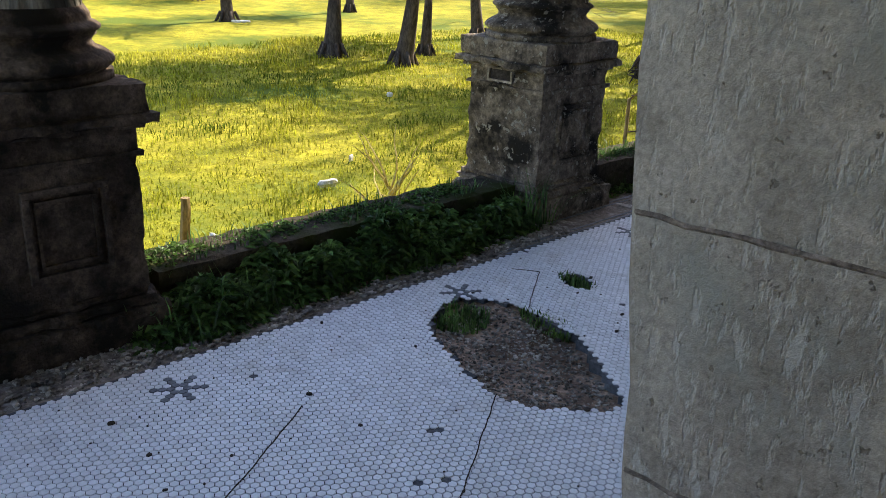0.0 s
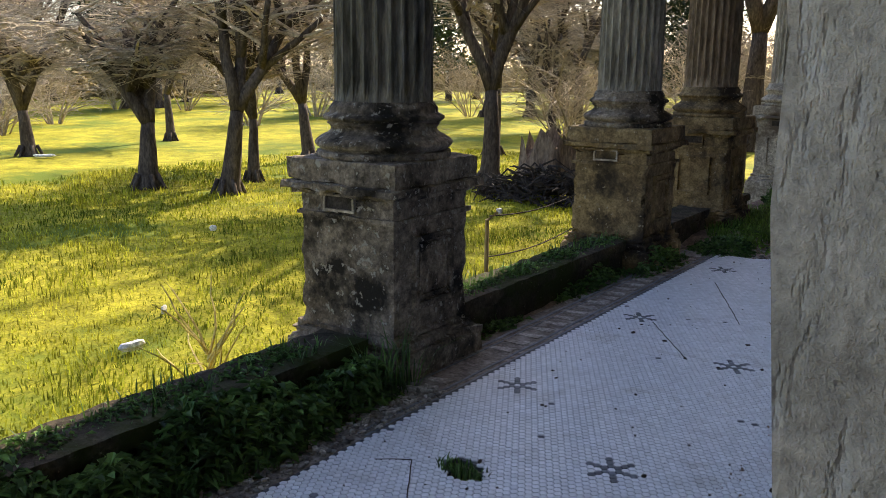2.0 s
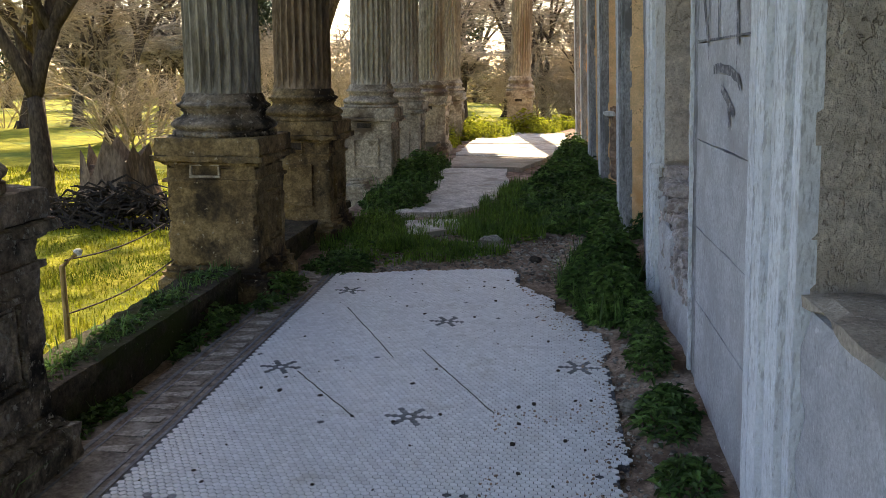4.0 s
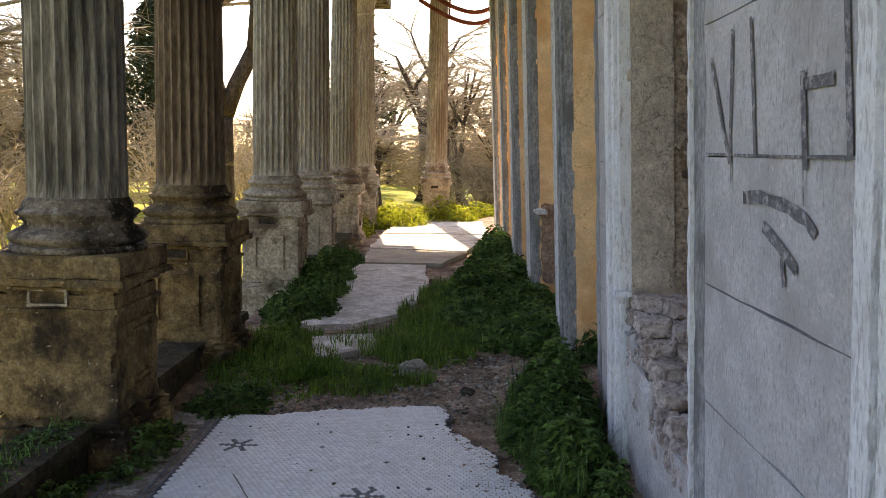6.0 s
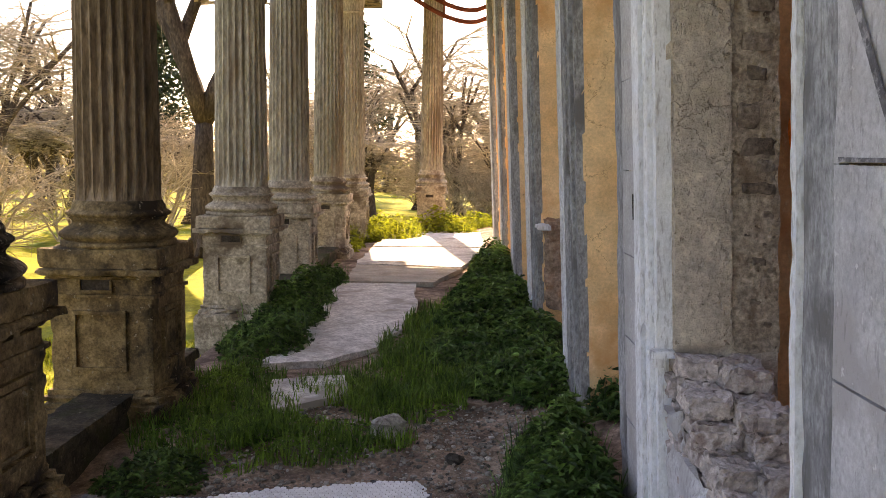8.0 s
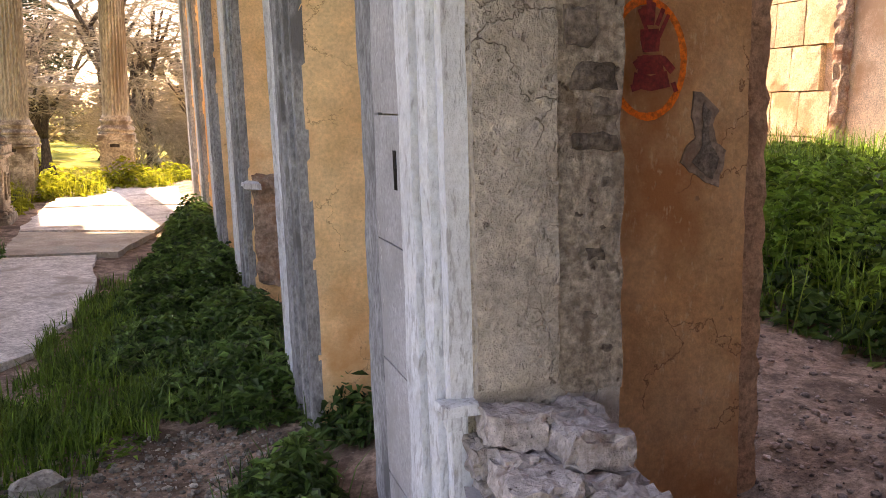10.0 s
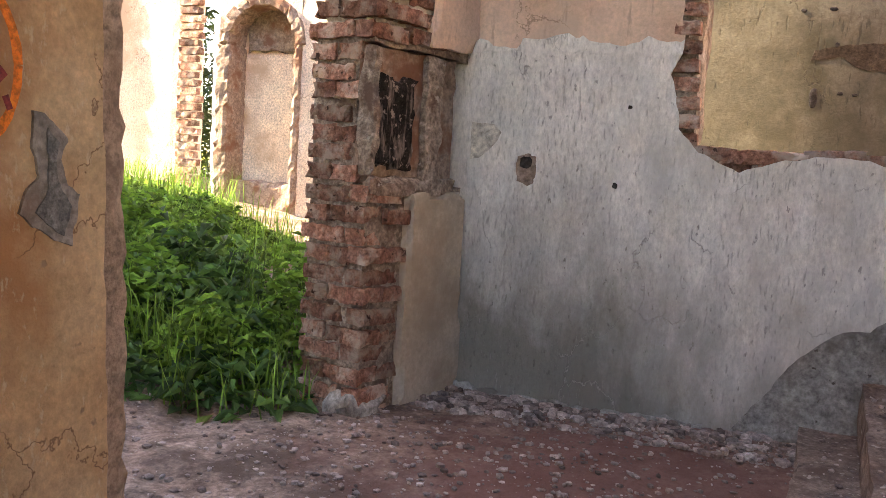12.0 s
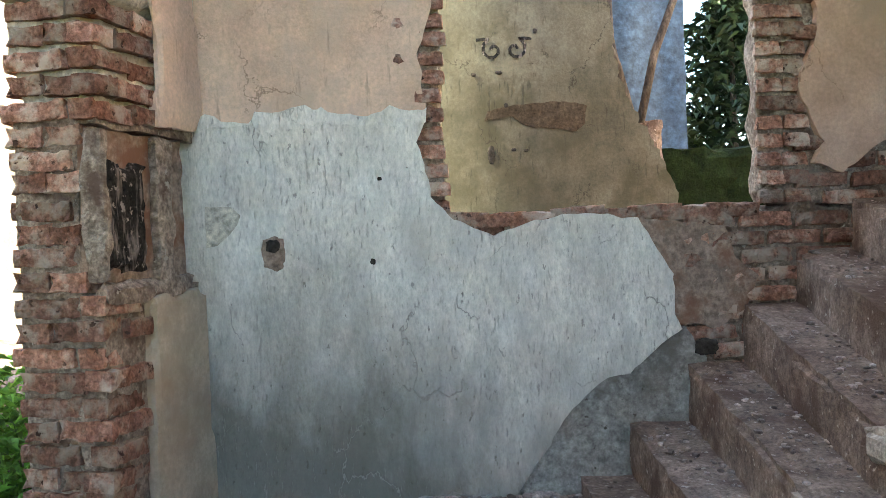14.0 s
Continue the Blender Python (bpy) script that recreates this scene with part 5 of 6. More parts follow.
part("arch_jamb", boxes((6.94, 7.3, 12.2, 12.358, 0.6, 2.7), (6.95, 7.3, 11.34, 11.42, 0.6, 2.7), seg=0.05, amp=0.014, chip=0.03, freq=14, most=60), M_BROWN, far, "bared brown brick of the arch")
for q in range(11):  # arch stones
    a0 = math.pi * (q + 0.5) / 11
    g = Geo()
    g.rough(-0.17, 0.17, -0.06, 0.06, -0.075, 0.075, seg=0.05, amp=0.012, freq=14, chip=0.03, seed=q * 1.9)
    ob = part("arch_stone", g, M_BROWN, far)
    ob.location = (7.12, 11.82 + 0.46 * math.cos(a0), 2.7 + 0.46 * math.sin(a0))
    ob.rotation_euler = (a0, 0, 0)
part("niche_back", boxes((7.26, 7.4, 11.36, 12.3, 0.6, 3.3), seg=0.08, amp=0.006, freq=5), M_COURT, far)
part("niche_break", boxes((7.235, 7.27, 11.4, 12.2, 2.62, 3.2), seg=0.05, amp=0.02, freq=7, chip=0.08), M_BROWN, far, "bared masonry in the head of the niche")
part("breast", boxes((7.02, 7.35, 11.42, 12.6, 0.0, 1.27), seg=0.06, amp=0.02, chip=0.05), M_BROWN, far)
g = Geo()
for q in range(24):  # wall above the arch
    y0, y1 = 11.36 + q * 1.0 / 24, 11.36 + (q + 1) * 1.0 / 24
    h = 2.7 + math.sqrt(max(0.0, 0.49 ** 2 - ((y0 + y1) / 2 - 11.82) ** 2))
    g.box(7.0, 7.4, y0, y1, h, 5.2)
part("spandrel", g, M_COURT, far)
part("lintel", boxes((7.0, 7.4, 12.36, 12.87, 3.3, 5.2), seg=0.1, amp=0.02), M_COURT, far)
# Unseen wall, sized to block the sun from the stair room.
tagged(part("wall_north", boxes((XI, 5.0, 15.4, 15.8, -0.3, 11.5), (-3.0, XI, 15.4, 15.8, TOP + 0.41, 11.5), seg=0.5, amp=0.02), M_CREAM), "added unseen tall wall keeping sun off the court and stair room", "wall", kind="structure")
# Slab out of view, put in to cut skylight on the stair.
tagged(part("ceiling_stair", boxes((XI, ROOM_X + 0.42, 1.5, 6.5, 4.2, 4.5), seg=0.4, amp=0.01), M_PINK), "added unseen ceiling slab shading the upper stair", "ceiling", kind="structure")
# Hidden wall that stops the sun reaching what the window opening shows.
tagged(part("wall_rear", boxes((6.62, 11.0, 6.1, 6.4, -0.3, 6.2), seg=0.5, amp=0.02), M_PINK), "added unseen wall shading the tree and sheet behind", "wall", kind="structure")
# Closing wall out of view, its extra height added to block sky light.
tagged(part("wall_south", boxes((XI, 7.0, 1.2, 1.5, -0.3, 8.0), seg=0.5, amp=0.02), M_PINK), "added unseen plaster wall closing the stair room, raised for shade", "wall", kind="structure")
tagged(part("wall_start", boxes((XI, 3.5, -0.4, -0.1, -0.3, 5.5), (3.3, 3.6, -0.1, 1.2, -0.3, 5.5), seg=0.5, amp=0.02), M_PINK), "plaster wall of the room behind the first doorway", "wall", kind="structure")


# ---- loose stones ----
def gravel(name, label, area, n, lo, hi, m, seed, zfn=ground_z, keep=None):
    g = Geo()
    rng = random.Random(seed)
    x0, x1, y0, y1 = area
    made = 0
    while made < n:
        x, y = rng.uniform(x0, x1), rng.uniform(y0, y1)
        made += 1
        if keep and not keep(x, y):
            continue
        s = lo + (hi - lo) * rng.random() ** 3
        g.stone(x, y, zfn(x, y) + s * 0.25, s, s * rng.uniform(0.5, 1), s * rng.uniform(0.35, 0.7), seed=made * 0.37, rot=rng.uniform(0, 3), seg=5)
    return tagged(part(name, g, m), label, "gravel", kind="stuff")


gravel("gravel", "grey grit and chips in the hole of the tiles", (-2.3, -1.0, 2.8, 3.7), 9000, 0.003, 0.011, M_RUBBLE, 1, keep=lambda x, y: in_hole(x, y, -0.03))
gravel("gravel", "loose chips along the kerb", (-2.86, -2.46, 0.5, 4.6), 4500, 0.004, 0.018, M_RUBBLE, 2, zfn=lambda x, y: max(-0.004, ground_z(x, y)))
gravel("gravel", "crumbled render along the foot of the wall", (-0.75, -0.3, 3.5, 9.5), 3200, 0.003, 0.018, M_RUBBLE, 3)
gravel("gravel", "grit and broken tile past the end of the floor", (-2.4, -0.4, 8.35, 9.9), 4200, 0.004, 0.02, M_RUBBLE, 4)
gravel("gravel", "brick and plaster rubble on the room floor", (1.0, 3.16, 6.3, 8.3), 2400, 0.002, 0.017, M_RUBBLE2, 5)
gravel("gravel", "rubble heaped along the wall foot", (2.78, 3.15, 6.4, 8.05), 1100, 0.005, 0.034, M_RUBBLE2, 6)


def stair_z(x, y):
    """Top of the worn stair under a point."""
    u = clamp((x - 1.70) / (ROOM_X - 1.68))
    z = 0.3
    for (yw, zw), (yf, zf) in zip(WALL_END, FREE_END):
        if y < yf + (yw - yf) * u - 0.03:
            z = zf + (zw - zf) * u
    return z


gravel("gravel", "crumbs of mortar and brick lying on the treads", (1.75, 3.12, 4.8, 6.35), 1500, 0.003, 0.017, M_RUBBLE2, 16, zfn=stair_z, keep=lambda x, y: stair_z(x, y) > 0.5 and noise.noise(Vector((x * 2.5, y * 4, 1))) > -0.25)
gravel("gravel", "grit on the trodden path of the court", (0.8, 2.6, 7.0, 10.5), 1800, 0.003, 0.02, M_RUBBLE2, 7)
gravel("gravel", "earth crumbs spread over the edge of the tiles", (-1.15, -0.55, 4.3, 8.7), 2600, 0.002, 0.009, M_SOIL, 12, zfn=lambda x, y: max(0.001, ground_z(x, y)), keep=lambda x, y: noise.noise(Vector((x * 3, y * 2, 6))) > 0.35 - 0.9 * clamp((x - tile_right(y) + 0.35) / 0.35))
gravel("gravel", "dark crumbs scattered over the tiles", (-2.4, -0.7, 0.6, 8.4), 240, 0.004, 0.014, M_DARK, 8, zfn=lambda x, y: 0.001)
rock = thing("rock", "grey angular rock on the earth path", "rock", (-1.37, 9.29, 0))
g = Geo()
g.stone(0, 0, ground_z(-1.37, 9.29) + 0.05, 0.11, 0.08, 0.075, seed=4.4, rot=0.4, seg=10)
part("body", g, M_CEMENT, rock)
for x, y, s in ((-0.5, 7.55, 0.09), (-0.55, 5.9, 0.05), (-1.0, 8.9, 0.05), (-2.05, 9.15, 0.04), (1.7, 7.4, 0.06)):
    r = thing("rock", "small broken lump of masonry on the ground", "rock", (x, y, 0), "broken lumps")
    g = Geo()
    g.stone(0, 0, ground_z(x, y) + s * 0.4, s, s * 0.7, s * 0.6, seed=x * 3, rot=y, seg=8)
    part("body", g, M_RUBBLE, r)


# ---- plants ----
def leaf(g, p, d, ln, w, droop=0.3):
    """A folded leaf from p along d."""
    d = Vector(d).normalized()
    side = d.cross(Vector((0, 0, 1)))
    if side.length < 0.05:
        side = Vector((1, 0, 0))
    side.normalize()
    mid = p + d * ln * 0.5
    tip = p + d * ln - Vector((0, 0, ln * droop))
    n0 = len(g.v)
    up = Vector((0, 0, w * 0.3))
    g.v += [tuple(p), tuple(mid + side * w / 2 + up), tuple(tip), tuple(mid - side * w / 2 + up)]
    g.f += [(n0, n0 + 1, n0 + 2), (n0, n0 + 2, n0 + 3)]


def blade(g, x, y, z, h, w, rng):
    a, lean = rng.uniform(0, 6.28), rng.uniform(0.1, 0.75)
    dx, dy = math.cos(a), math.sin(a)
    n0 = len(g.v)
    g.v += [(x - dy * w / 2, y + dx * w / 2, z), (x + dy * w / 2, y - dx * w / 2, z),
            (x + dx * h * lean * 0.4 + dy * w * 0.4, y + dy * h * lean * 0.4 - dx * w * 0.4, z + h * 0.6), (x + dx * h * lean * 0.4 - dy * w * 0.4, y + dy * h * lean * 0.4 + dx * w * 0.4, z + h * 0.6),
            (x + dx * h * lean, y + dy * h * lean, z + h * (1 - 0.25 * lean))]
    g.f += [(n0, n0 + 1, n0 + 2, n0 + 3), (n0 + 3, n0 + 2, n0 + 4)]


def patch(name, label, blobs, leaves, blades, m_leaf, m_blade, seed, size=0.05, bh=0.2, zfn=ground_z):
    """Weeds over elliptic blobs (x, y, rx, ry, height): leafy stems and grass blades."""
    rng = random.Random(seed)
    t = thing(name, label, "weeds", kind="stuff")
    gl, gb = Geo(), Geo()
    area = sum(b[2] * b[3] for b in blobs)
    for x0, y0, rx, ry, h in blobs:
        share = rx * ry / area
        for k in range(int(leaves * share)):
            r, a = math.sqrt(rng.random()), rng.uniform(0, 6.28)
            x, y = x0 + rx * r * math.cos(a), y0 + ry * r * math.sin(a)
            lump = 0.65 + 0.5 * noise.noise(Vector((x * 4, y * 4, seed)))
            top = h * max(0.15, 1 - r ** 2.2) * lump
            z = zfn(x, y) + top * rng.random() ** 0.5
            b = rng.uniform(0, 6.28)
            leaf(gl, Vector((x, y, z)), (math.cos(b), math.sin(b), rng.uniform(-0.3, 0.7)), size * rng.uniform(0.6, 1.4), size * rng.uniform(0.3, 0.55))
        for k in range(int(blades * share)):
            r, a = math.sqrt(rng.random()) * 1.1, rng.uniform(0, 6.28)
            x, y = x0 + rx * r * math.cos(a), y0 + ry * r * math.sin(a)
            if noise.noise(Vector((x * 2.5, y * 2.5, seed + 3))) < -0.15 and r > 0.5:
                continue
            blade(gb, x, y, zfn(x, y), bh * rng.uniform(0.5, 1.3), 0.008, rng)
    if gl.v:
        part("leaves", gl, m_leaf, t)
    if gb.v:
        part("blades", gb, m_blade, t)
    return t


patch("weeds", "dark leafy weeds grown against the kerb", [(-2.78, 2.9, 0.2, 0.5, 0.36), (-2.76, 3.6, 0.2, 0.55, 0.46), (-2.76, 4.2, 0.16, 0.32, 0.36), (-2.72, 2.3, 0.2, 0.4, 0.26)], 12000, 300, M_WEED, M_WEED, 1, 0.06, 0.22)
patch("weeds", "dark weeds at the foot of the pedestals", [(-2.8, 5.6, 0.07, 0.3, 0.15), (-2.8, 6.9, 0.08, 0.6, 0.2), (-2.66, 7.7, 0.12, 0.5, 0.25), (-2.5, 8.6, 0.25, 0.35, 0.22)], 2600, 100, M_WEED, M_WEED, 2, 0.05, 0.12)
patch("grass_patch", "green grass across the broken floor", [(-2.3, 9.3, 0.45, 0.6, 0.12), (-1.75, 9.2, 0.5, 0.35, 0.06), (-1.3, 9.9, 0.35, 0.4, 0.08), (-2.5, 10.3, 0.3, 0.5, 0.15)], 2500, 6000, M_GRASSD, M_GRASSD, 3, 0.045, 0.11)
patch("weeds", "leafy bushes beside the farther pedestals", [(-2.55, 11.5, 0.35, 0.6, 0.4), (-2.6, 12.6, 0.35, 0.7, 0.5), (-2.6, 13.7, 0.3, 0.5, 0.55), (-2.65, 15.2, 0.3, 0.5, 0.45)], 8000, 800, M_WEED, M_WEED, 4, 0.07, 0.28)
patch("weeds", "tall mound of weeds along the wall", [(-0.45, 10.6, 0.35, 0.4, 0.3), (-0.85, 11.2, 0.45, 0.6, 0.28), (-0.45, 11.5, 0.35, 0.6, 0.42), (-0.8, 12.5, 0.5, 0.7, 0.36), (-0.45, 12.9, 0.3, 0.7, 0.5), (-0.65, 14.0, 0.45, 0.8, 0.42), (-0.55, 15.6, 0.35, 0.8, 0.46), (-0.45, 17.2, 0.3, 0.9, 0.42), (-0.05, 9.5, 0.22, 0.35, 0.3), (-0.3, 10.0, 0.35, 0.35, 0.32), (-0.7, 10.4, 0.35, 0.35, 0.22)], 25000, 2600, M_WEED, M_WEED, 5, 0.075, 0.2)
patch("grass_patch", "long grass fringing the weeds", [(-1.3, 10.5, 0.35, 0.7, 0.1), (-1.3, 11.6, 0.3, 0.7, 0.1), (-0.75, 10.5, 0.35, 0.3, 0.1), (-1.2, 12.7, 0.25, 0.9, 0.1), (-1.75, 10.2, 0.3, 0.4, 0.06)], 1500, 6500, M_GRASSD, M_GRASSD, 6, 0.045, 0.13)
patch("weeds", "thick clump of weeds against the pier", [(-0.55, 8.1, 0.26, 0.5, 0.6), (-0.5, 7.5, 0.2, 0.35, 0.42), (-0.5, 8.7, 0.22, 0.35, 0.48)], 12500, 1800, M_WEED, M_WEED, 7, 0.06, 0.22)
patch("weeds", "small weeds along the foot of the wall", [(-0.42, 6.45, 0.09, 0.25, 0.3), (-0.42, 5.75, 0.12, 0.22, 0.22), (-0.42, 5.2, 0.1, 0.2, 0.2), (-0.4, 6.95, 0.09, 0.2, 0.3)], 2300, 0, M_WEED, M_WEED, 8, 0.045, 0.15)
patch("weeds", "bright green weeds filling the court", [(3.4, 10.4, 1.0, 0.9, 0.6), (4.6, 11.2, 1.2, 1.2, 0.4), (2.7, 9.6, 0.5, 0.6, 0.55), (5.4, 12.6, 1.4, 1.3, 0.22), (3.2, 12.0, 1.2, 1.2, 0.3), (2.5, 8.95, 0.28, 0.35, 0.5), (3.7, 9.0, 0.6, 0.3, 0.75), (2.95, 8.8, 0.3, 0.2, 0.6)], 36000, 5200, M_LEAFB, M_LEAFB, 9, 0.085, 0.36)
patch("weeds", "broad-leaved docks at the edge of the court path", [(2.35, 8.7, 0.3, 0.3, 0.3), (2.75, 9.2, 0.4, 0.4, 0.5), (2.15, 9.3, 0.3, 0.45, 0.2), (3.3, 9.7, 0.5, 0.4, 0.66)], 1700, 700, M_WEED, M_LEAFB, 15, 0.11, 0.3)
patch("weeds", "tufts in the hole of the tiles", [(-2.05, 3.25, 0.12, 0.12, 0.04), (-1.75, 3.5, 0.14, 0.05, 0.04), (-1.97, 3.98, 0.1, 0.06, 0.03)], 500, 700, M_WEED, M_WEED, 10, 0.018, 0.05)
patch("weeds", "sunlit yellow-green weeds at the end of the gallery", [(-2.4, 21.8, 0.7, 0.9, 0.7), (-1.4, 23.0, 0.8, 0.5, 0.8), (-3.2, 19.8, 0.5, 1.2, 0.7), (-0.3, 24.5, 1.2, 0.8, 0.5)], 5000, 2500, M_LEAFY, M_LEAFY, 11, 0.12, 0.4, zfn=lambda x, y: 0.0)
patch("weeds", "moss and small weeds creeping over the kerb", [(-3.0, 1.2 + 0.55 * k, 0.13, 0.33, 0.07) for k in range(12) if k not in (6, 7)], 5200, 900, M_WEED, M_WEED, 13, 0.035, 0.09, zfn=lambda x, y: 0.19)
patch("weeds", "strap-leaved clump by the pedestal", [(-2.7, 4.45, 0.1, 0.14, 0.1)], 30, 90, M_WEED, M_WEED, 12, 0.05, 0.34)


def lawn_blades():
    rng = random.Random(33)
    g = Geo()
    for k in range(90000):
        q = rng.random() ** 1.5
        x = -3.25 - 9.5 * q
        y = rng.uniform(0.5, 17) if q > 0.25 else rng.uniform(1.0, 13)
        tuft = 1 + 0.9 * clamp(noise.noise(Vector((x * 1.1, y * 1.1, 0))) * 2)
        blade(g, x, y, lawn_z(x, y) - 0.01, (0.035 + 0.03 * q) * tuft * rng.uniform(0.5, 1.4), 0.008 + 0.006 * q, rng)
    tagged(part("grass", g, M_GRASS), "short yellow-green lawn grass lit from behind", "grass", kind="stuff")


lawn_blades()


# ---- trees ----
def tree_data(seed, height, r0, fork=1.1, spread=0.55, twigs=True):
    """A bare winter tree: trunk and limbs in one mesh, twigs in another."""
    rng = random.Random(seed)
    limbs, fine = Geo(), Geo()

    def grow(p, d, ln, r, level):
        n = 5 if level < 2 else 3
        pts, rad = [tuple(p)], [r * (1.5 if level == 0 else 1.0)]
        q, v = p.copy(), d.copy()
        for s in range(n):
            v = (v + Vector((rng.uniform(-1, 1), rng.uniform(-1, 1), rng.uniform(-0.3, 0.6))) * (0.07 if level == 0 else 0.16)).normalized()
            q = q + v * ln / n
            pts.append(tuple(q))
            rad.append(r * (1 - 0.45 * (s + 1) / n))
        (limbs if level < 3 else fine).tube(pts, rad, (10, 8, 6, 4, 3, 3)[level])
        if level >= (5 if twigs else 3):
            return
        kids = (3, 5, 5, 5, 4)[level]
        for c in range(kids):
            at = rng.uniform(0.3, 1.0) if level else 1.0
            base = Vector(pts[min(n, max(1, round(at * n)))])
            ang = rng.uniform(0, 6.28)
            out = Vector((math.cos(ang), math.sin(ang), 0))
            sp = spread * (0.62 if level == 0 else 0.9 if level == 1 else 1.1)
            nd = (v * (1 - sp) + out * sp * rng.uniform(0.6, 1.2) + Vector((0, 0, 0.1 if level < 2 else -0.12 if level < 4 else -0.25))).normalized()
            grow(base, nd, ln * rng.uniform(0.6, 0.85) * (1.75 if level == 0 else 1), r * (0.62 if level < 2 else 0.45 if level < 3 else 0.36), level + 1)

    grow(Vector((0, 0, -0.1)), Vector((rng.uniform(-0.08, 0.08), rng.uniform(-0.08, 0.08), 1)).normalized(), fork, r0, 0)
    for k in range(6):  # root flare
        a = k * 1.05 + rng.uniform(-0.2, 0.2)
        limbs.tube([(0.9 * r0 * math.cos(a), 0.9 * r0 * math.sin(a), 0.2), (1.35 * r0 * math.cos(a), 1.35 * r0 * math.sin(a), 0.05), (1.9 * r0 * math.cos(a), 1.9 * r0 * math.sin(a), -0.06)], [0.22 * r0, 0.2 * r0, 0.08 * r0], 6)
    return limbs.mesh("trunk", M_BARK, True), fine.mesh("crown", M_TWIG)


def shrub_data(seed, height, stems):
    """A bare bush: stems from the ground that part again and again into thin twigs."""
    rng = random.Random(seed)
    fine = Geo()

    def grow(p, d, ln, r, level):
        pts, rad = [tuple(p)], [r]
        q, v = p.copy(), d.copy()
        for s in range(3):
            v = (v + Vector((rng.uniform(-1, 1), rng.uniform(-1, 1), rng.uniform(-0.5, 0.5))) * 0.22).normalized()
            q = q + v * ln / 3
            pts.append(tuple(q))
            rad.append(r * (1 - 0.5 * (s + 1) / 3))
        fine.tube(pts, rad, 4 if level == 0 else 3)
        if level == 3:
            return
        for c in range((5, 5, 4)[level]):
            a = rng.uniform(0, 6.28)
            nd = (v * 0.6 + Vector((math.cos(a), math.sin(a), rng.uniform(-0.5, 0.4))) * 0.62).normalized()
            grow(Vector(pts[rng.randint(1, 3)]), nd, ln * rng.uniform(0.5, 0.75), r * 0.5, level + 1)

    for k in range(stems):
        a = rng.uniform(0, 6.28)
        grow(Vector((0.12 * math.cos(a), 0.12 * math.sin(a), -0.1)), Vector((0.5 * math.cos(a), 0.5 * math.sin(a), rng.uniform(0.7, 1.4))).normalized(), height * rng.uniform(0.35, 0.55), 0.03, 0)
    return fine.mesh("crown", M_TWIG)


KINDS = [tree_data(2, 6, 0.16, 1.0, 0.62), tree_data(7, 6, 0.14, 1.2, 0.58), tree_data(13, 6, 0.12, 1.2, 0.64), tree_data(29, 7, 0.17, 1.6, 0.55), tree_data(41, 6, 0.075, 2.9, 0.55)]
SHRUBS = [shrub_data(3, 3.6, 8), shrub_data(8, 3.0, 7), shrub_data(21, 4.2, 8)]


def tree(x, y, kind, turn, size, label="bare grey-barked park tree with a low fork", group="bare park trees"):
    t = thing("tree", label, "tree", (x, y, lawn_z(x, y)), group)
    t.rotation_euler = (0, 0, turn)
    t.scale = (size, size, size)
    part("trunk", KINDS[kind][0], None, t)
    part("crown", KINDS[kind][1], None, t)
    return t


for k, (x, y, kind, turn, size) in enumerate([(-10.9, 9.05, 0, 0.6, 1.05), (-9.7, 9.5, 1, 2.0, 1.1), (-10.4, 10.6, 2, 4.0, 0.9), (-16.3, 10.3, 0, 3.1, 1.0), (-7.2, 12.35, 3, 1.0, 0.95), (-11.7, 13.2, 1, 5.0, 1.0),
                                              (-17.3, 14.3, 2, 0.3, 1.0), (-13.5, 5.5, 1, 1.2, 1.0), (-16.0, 3.5, 0, 2.2, 1.0), (-9.6, 16.3, 3, 2.7, 0.9), (-11.3, 22.0, 1, 4.4, 1.0), (-12.3, 25.3, 3, 0.9, 1.1),
                                              (-5.7, 20.6, 3, 3.6, 1.7), (8.15, 4.85, 4, 0.9, 1.0), (0.3, 27.5, 2, 0.5, 0.9), (-3.6, 31.0, 0, 1.5, 1.1), (-0.9, 33.0, 1, 4.1, 1.2), (1.4, 31.5, 3, 2.2, 1.0), (3.2, 34.0, 0, 0.2, 1.2), (-2.4, 38.0, 3, 5.0, 1.3), (-6.5, 33.0, 1, 3.0, 1.2), (-8.6, 29.0, 0, 1.1, 1.1), (0.4, 41.0, 2, 2.9, 1.5), (-4.6, 36.0, 1, 5.6, 1.2), (1.8, 38.0, 0, 2.6, 1.0)]):
    tree(x, y, kind, turn, size)
rng = random.Random(77)
for k in range(95):
    a = rng.uniform(0.3, 2.0) if k % 9 else rng.uniform(-0.3, 0.3)
    d = rng.uniform(26, 62) if k % 9 else rng.uniform(45, 70)
    x, y = -1 - d * math.sin(a), 6 + d * math.cos(a)
    tree(x, y, rng.randrange(4), rng.uniform(0, 6.28), rng.uniform(0.9, 1.5), "distant bare tree of the wood", "trees of the wood")


rng = random.Random(55)
spots = [(rng.uniform(-9, -4.2), rng.uniform(24, 38)) for k in range(14)] + [(rng.uniform(-3.5, 5), rng.uniform(29, 42)) for k in range(20)]
spots += [(-4 - d * math.sin(a), 4 + d * math.cos(a)) for a, d in ((rng.uniform(0.25, 1.6), rng.uniform(19, 36)) for k in range(22))]
spots += [(-4 - d * math.sin(a), 4 + d * math.cos(a)) for a, d in ((rng.uniform(0.12, 0.72), rng.uniform(17, 25)) for k in range(4))]
spots += [(-8.6, 17.8), (-6.8, 20.5), (-13.5, 17.4)]
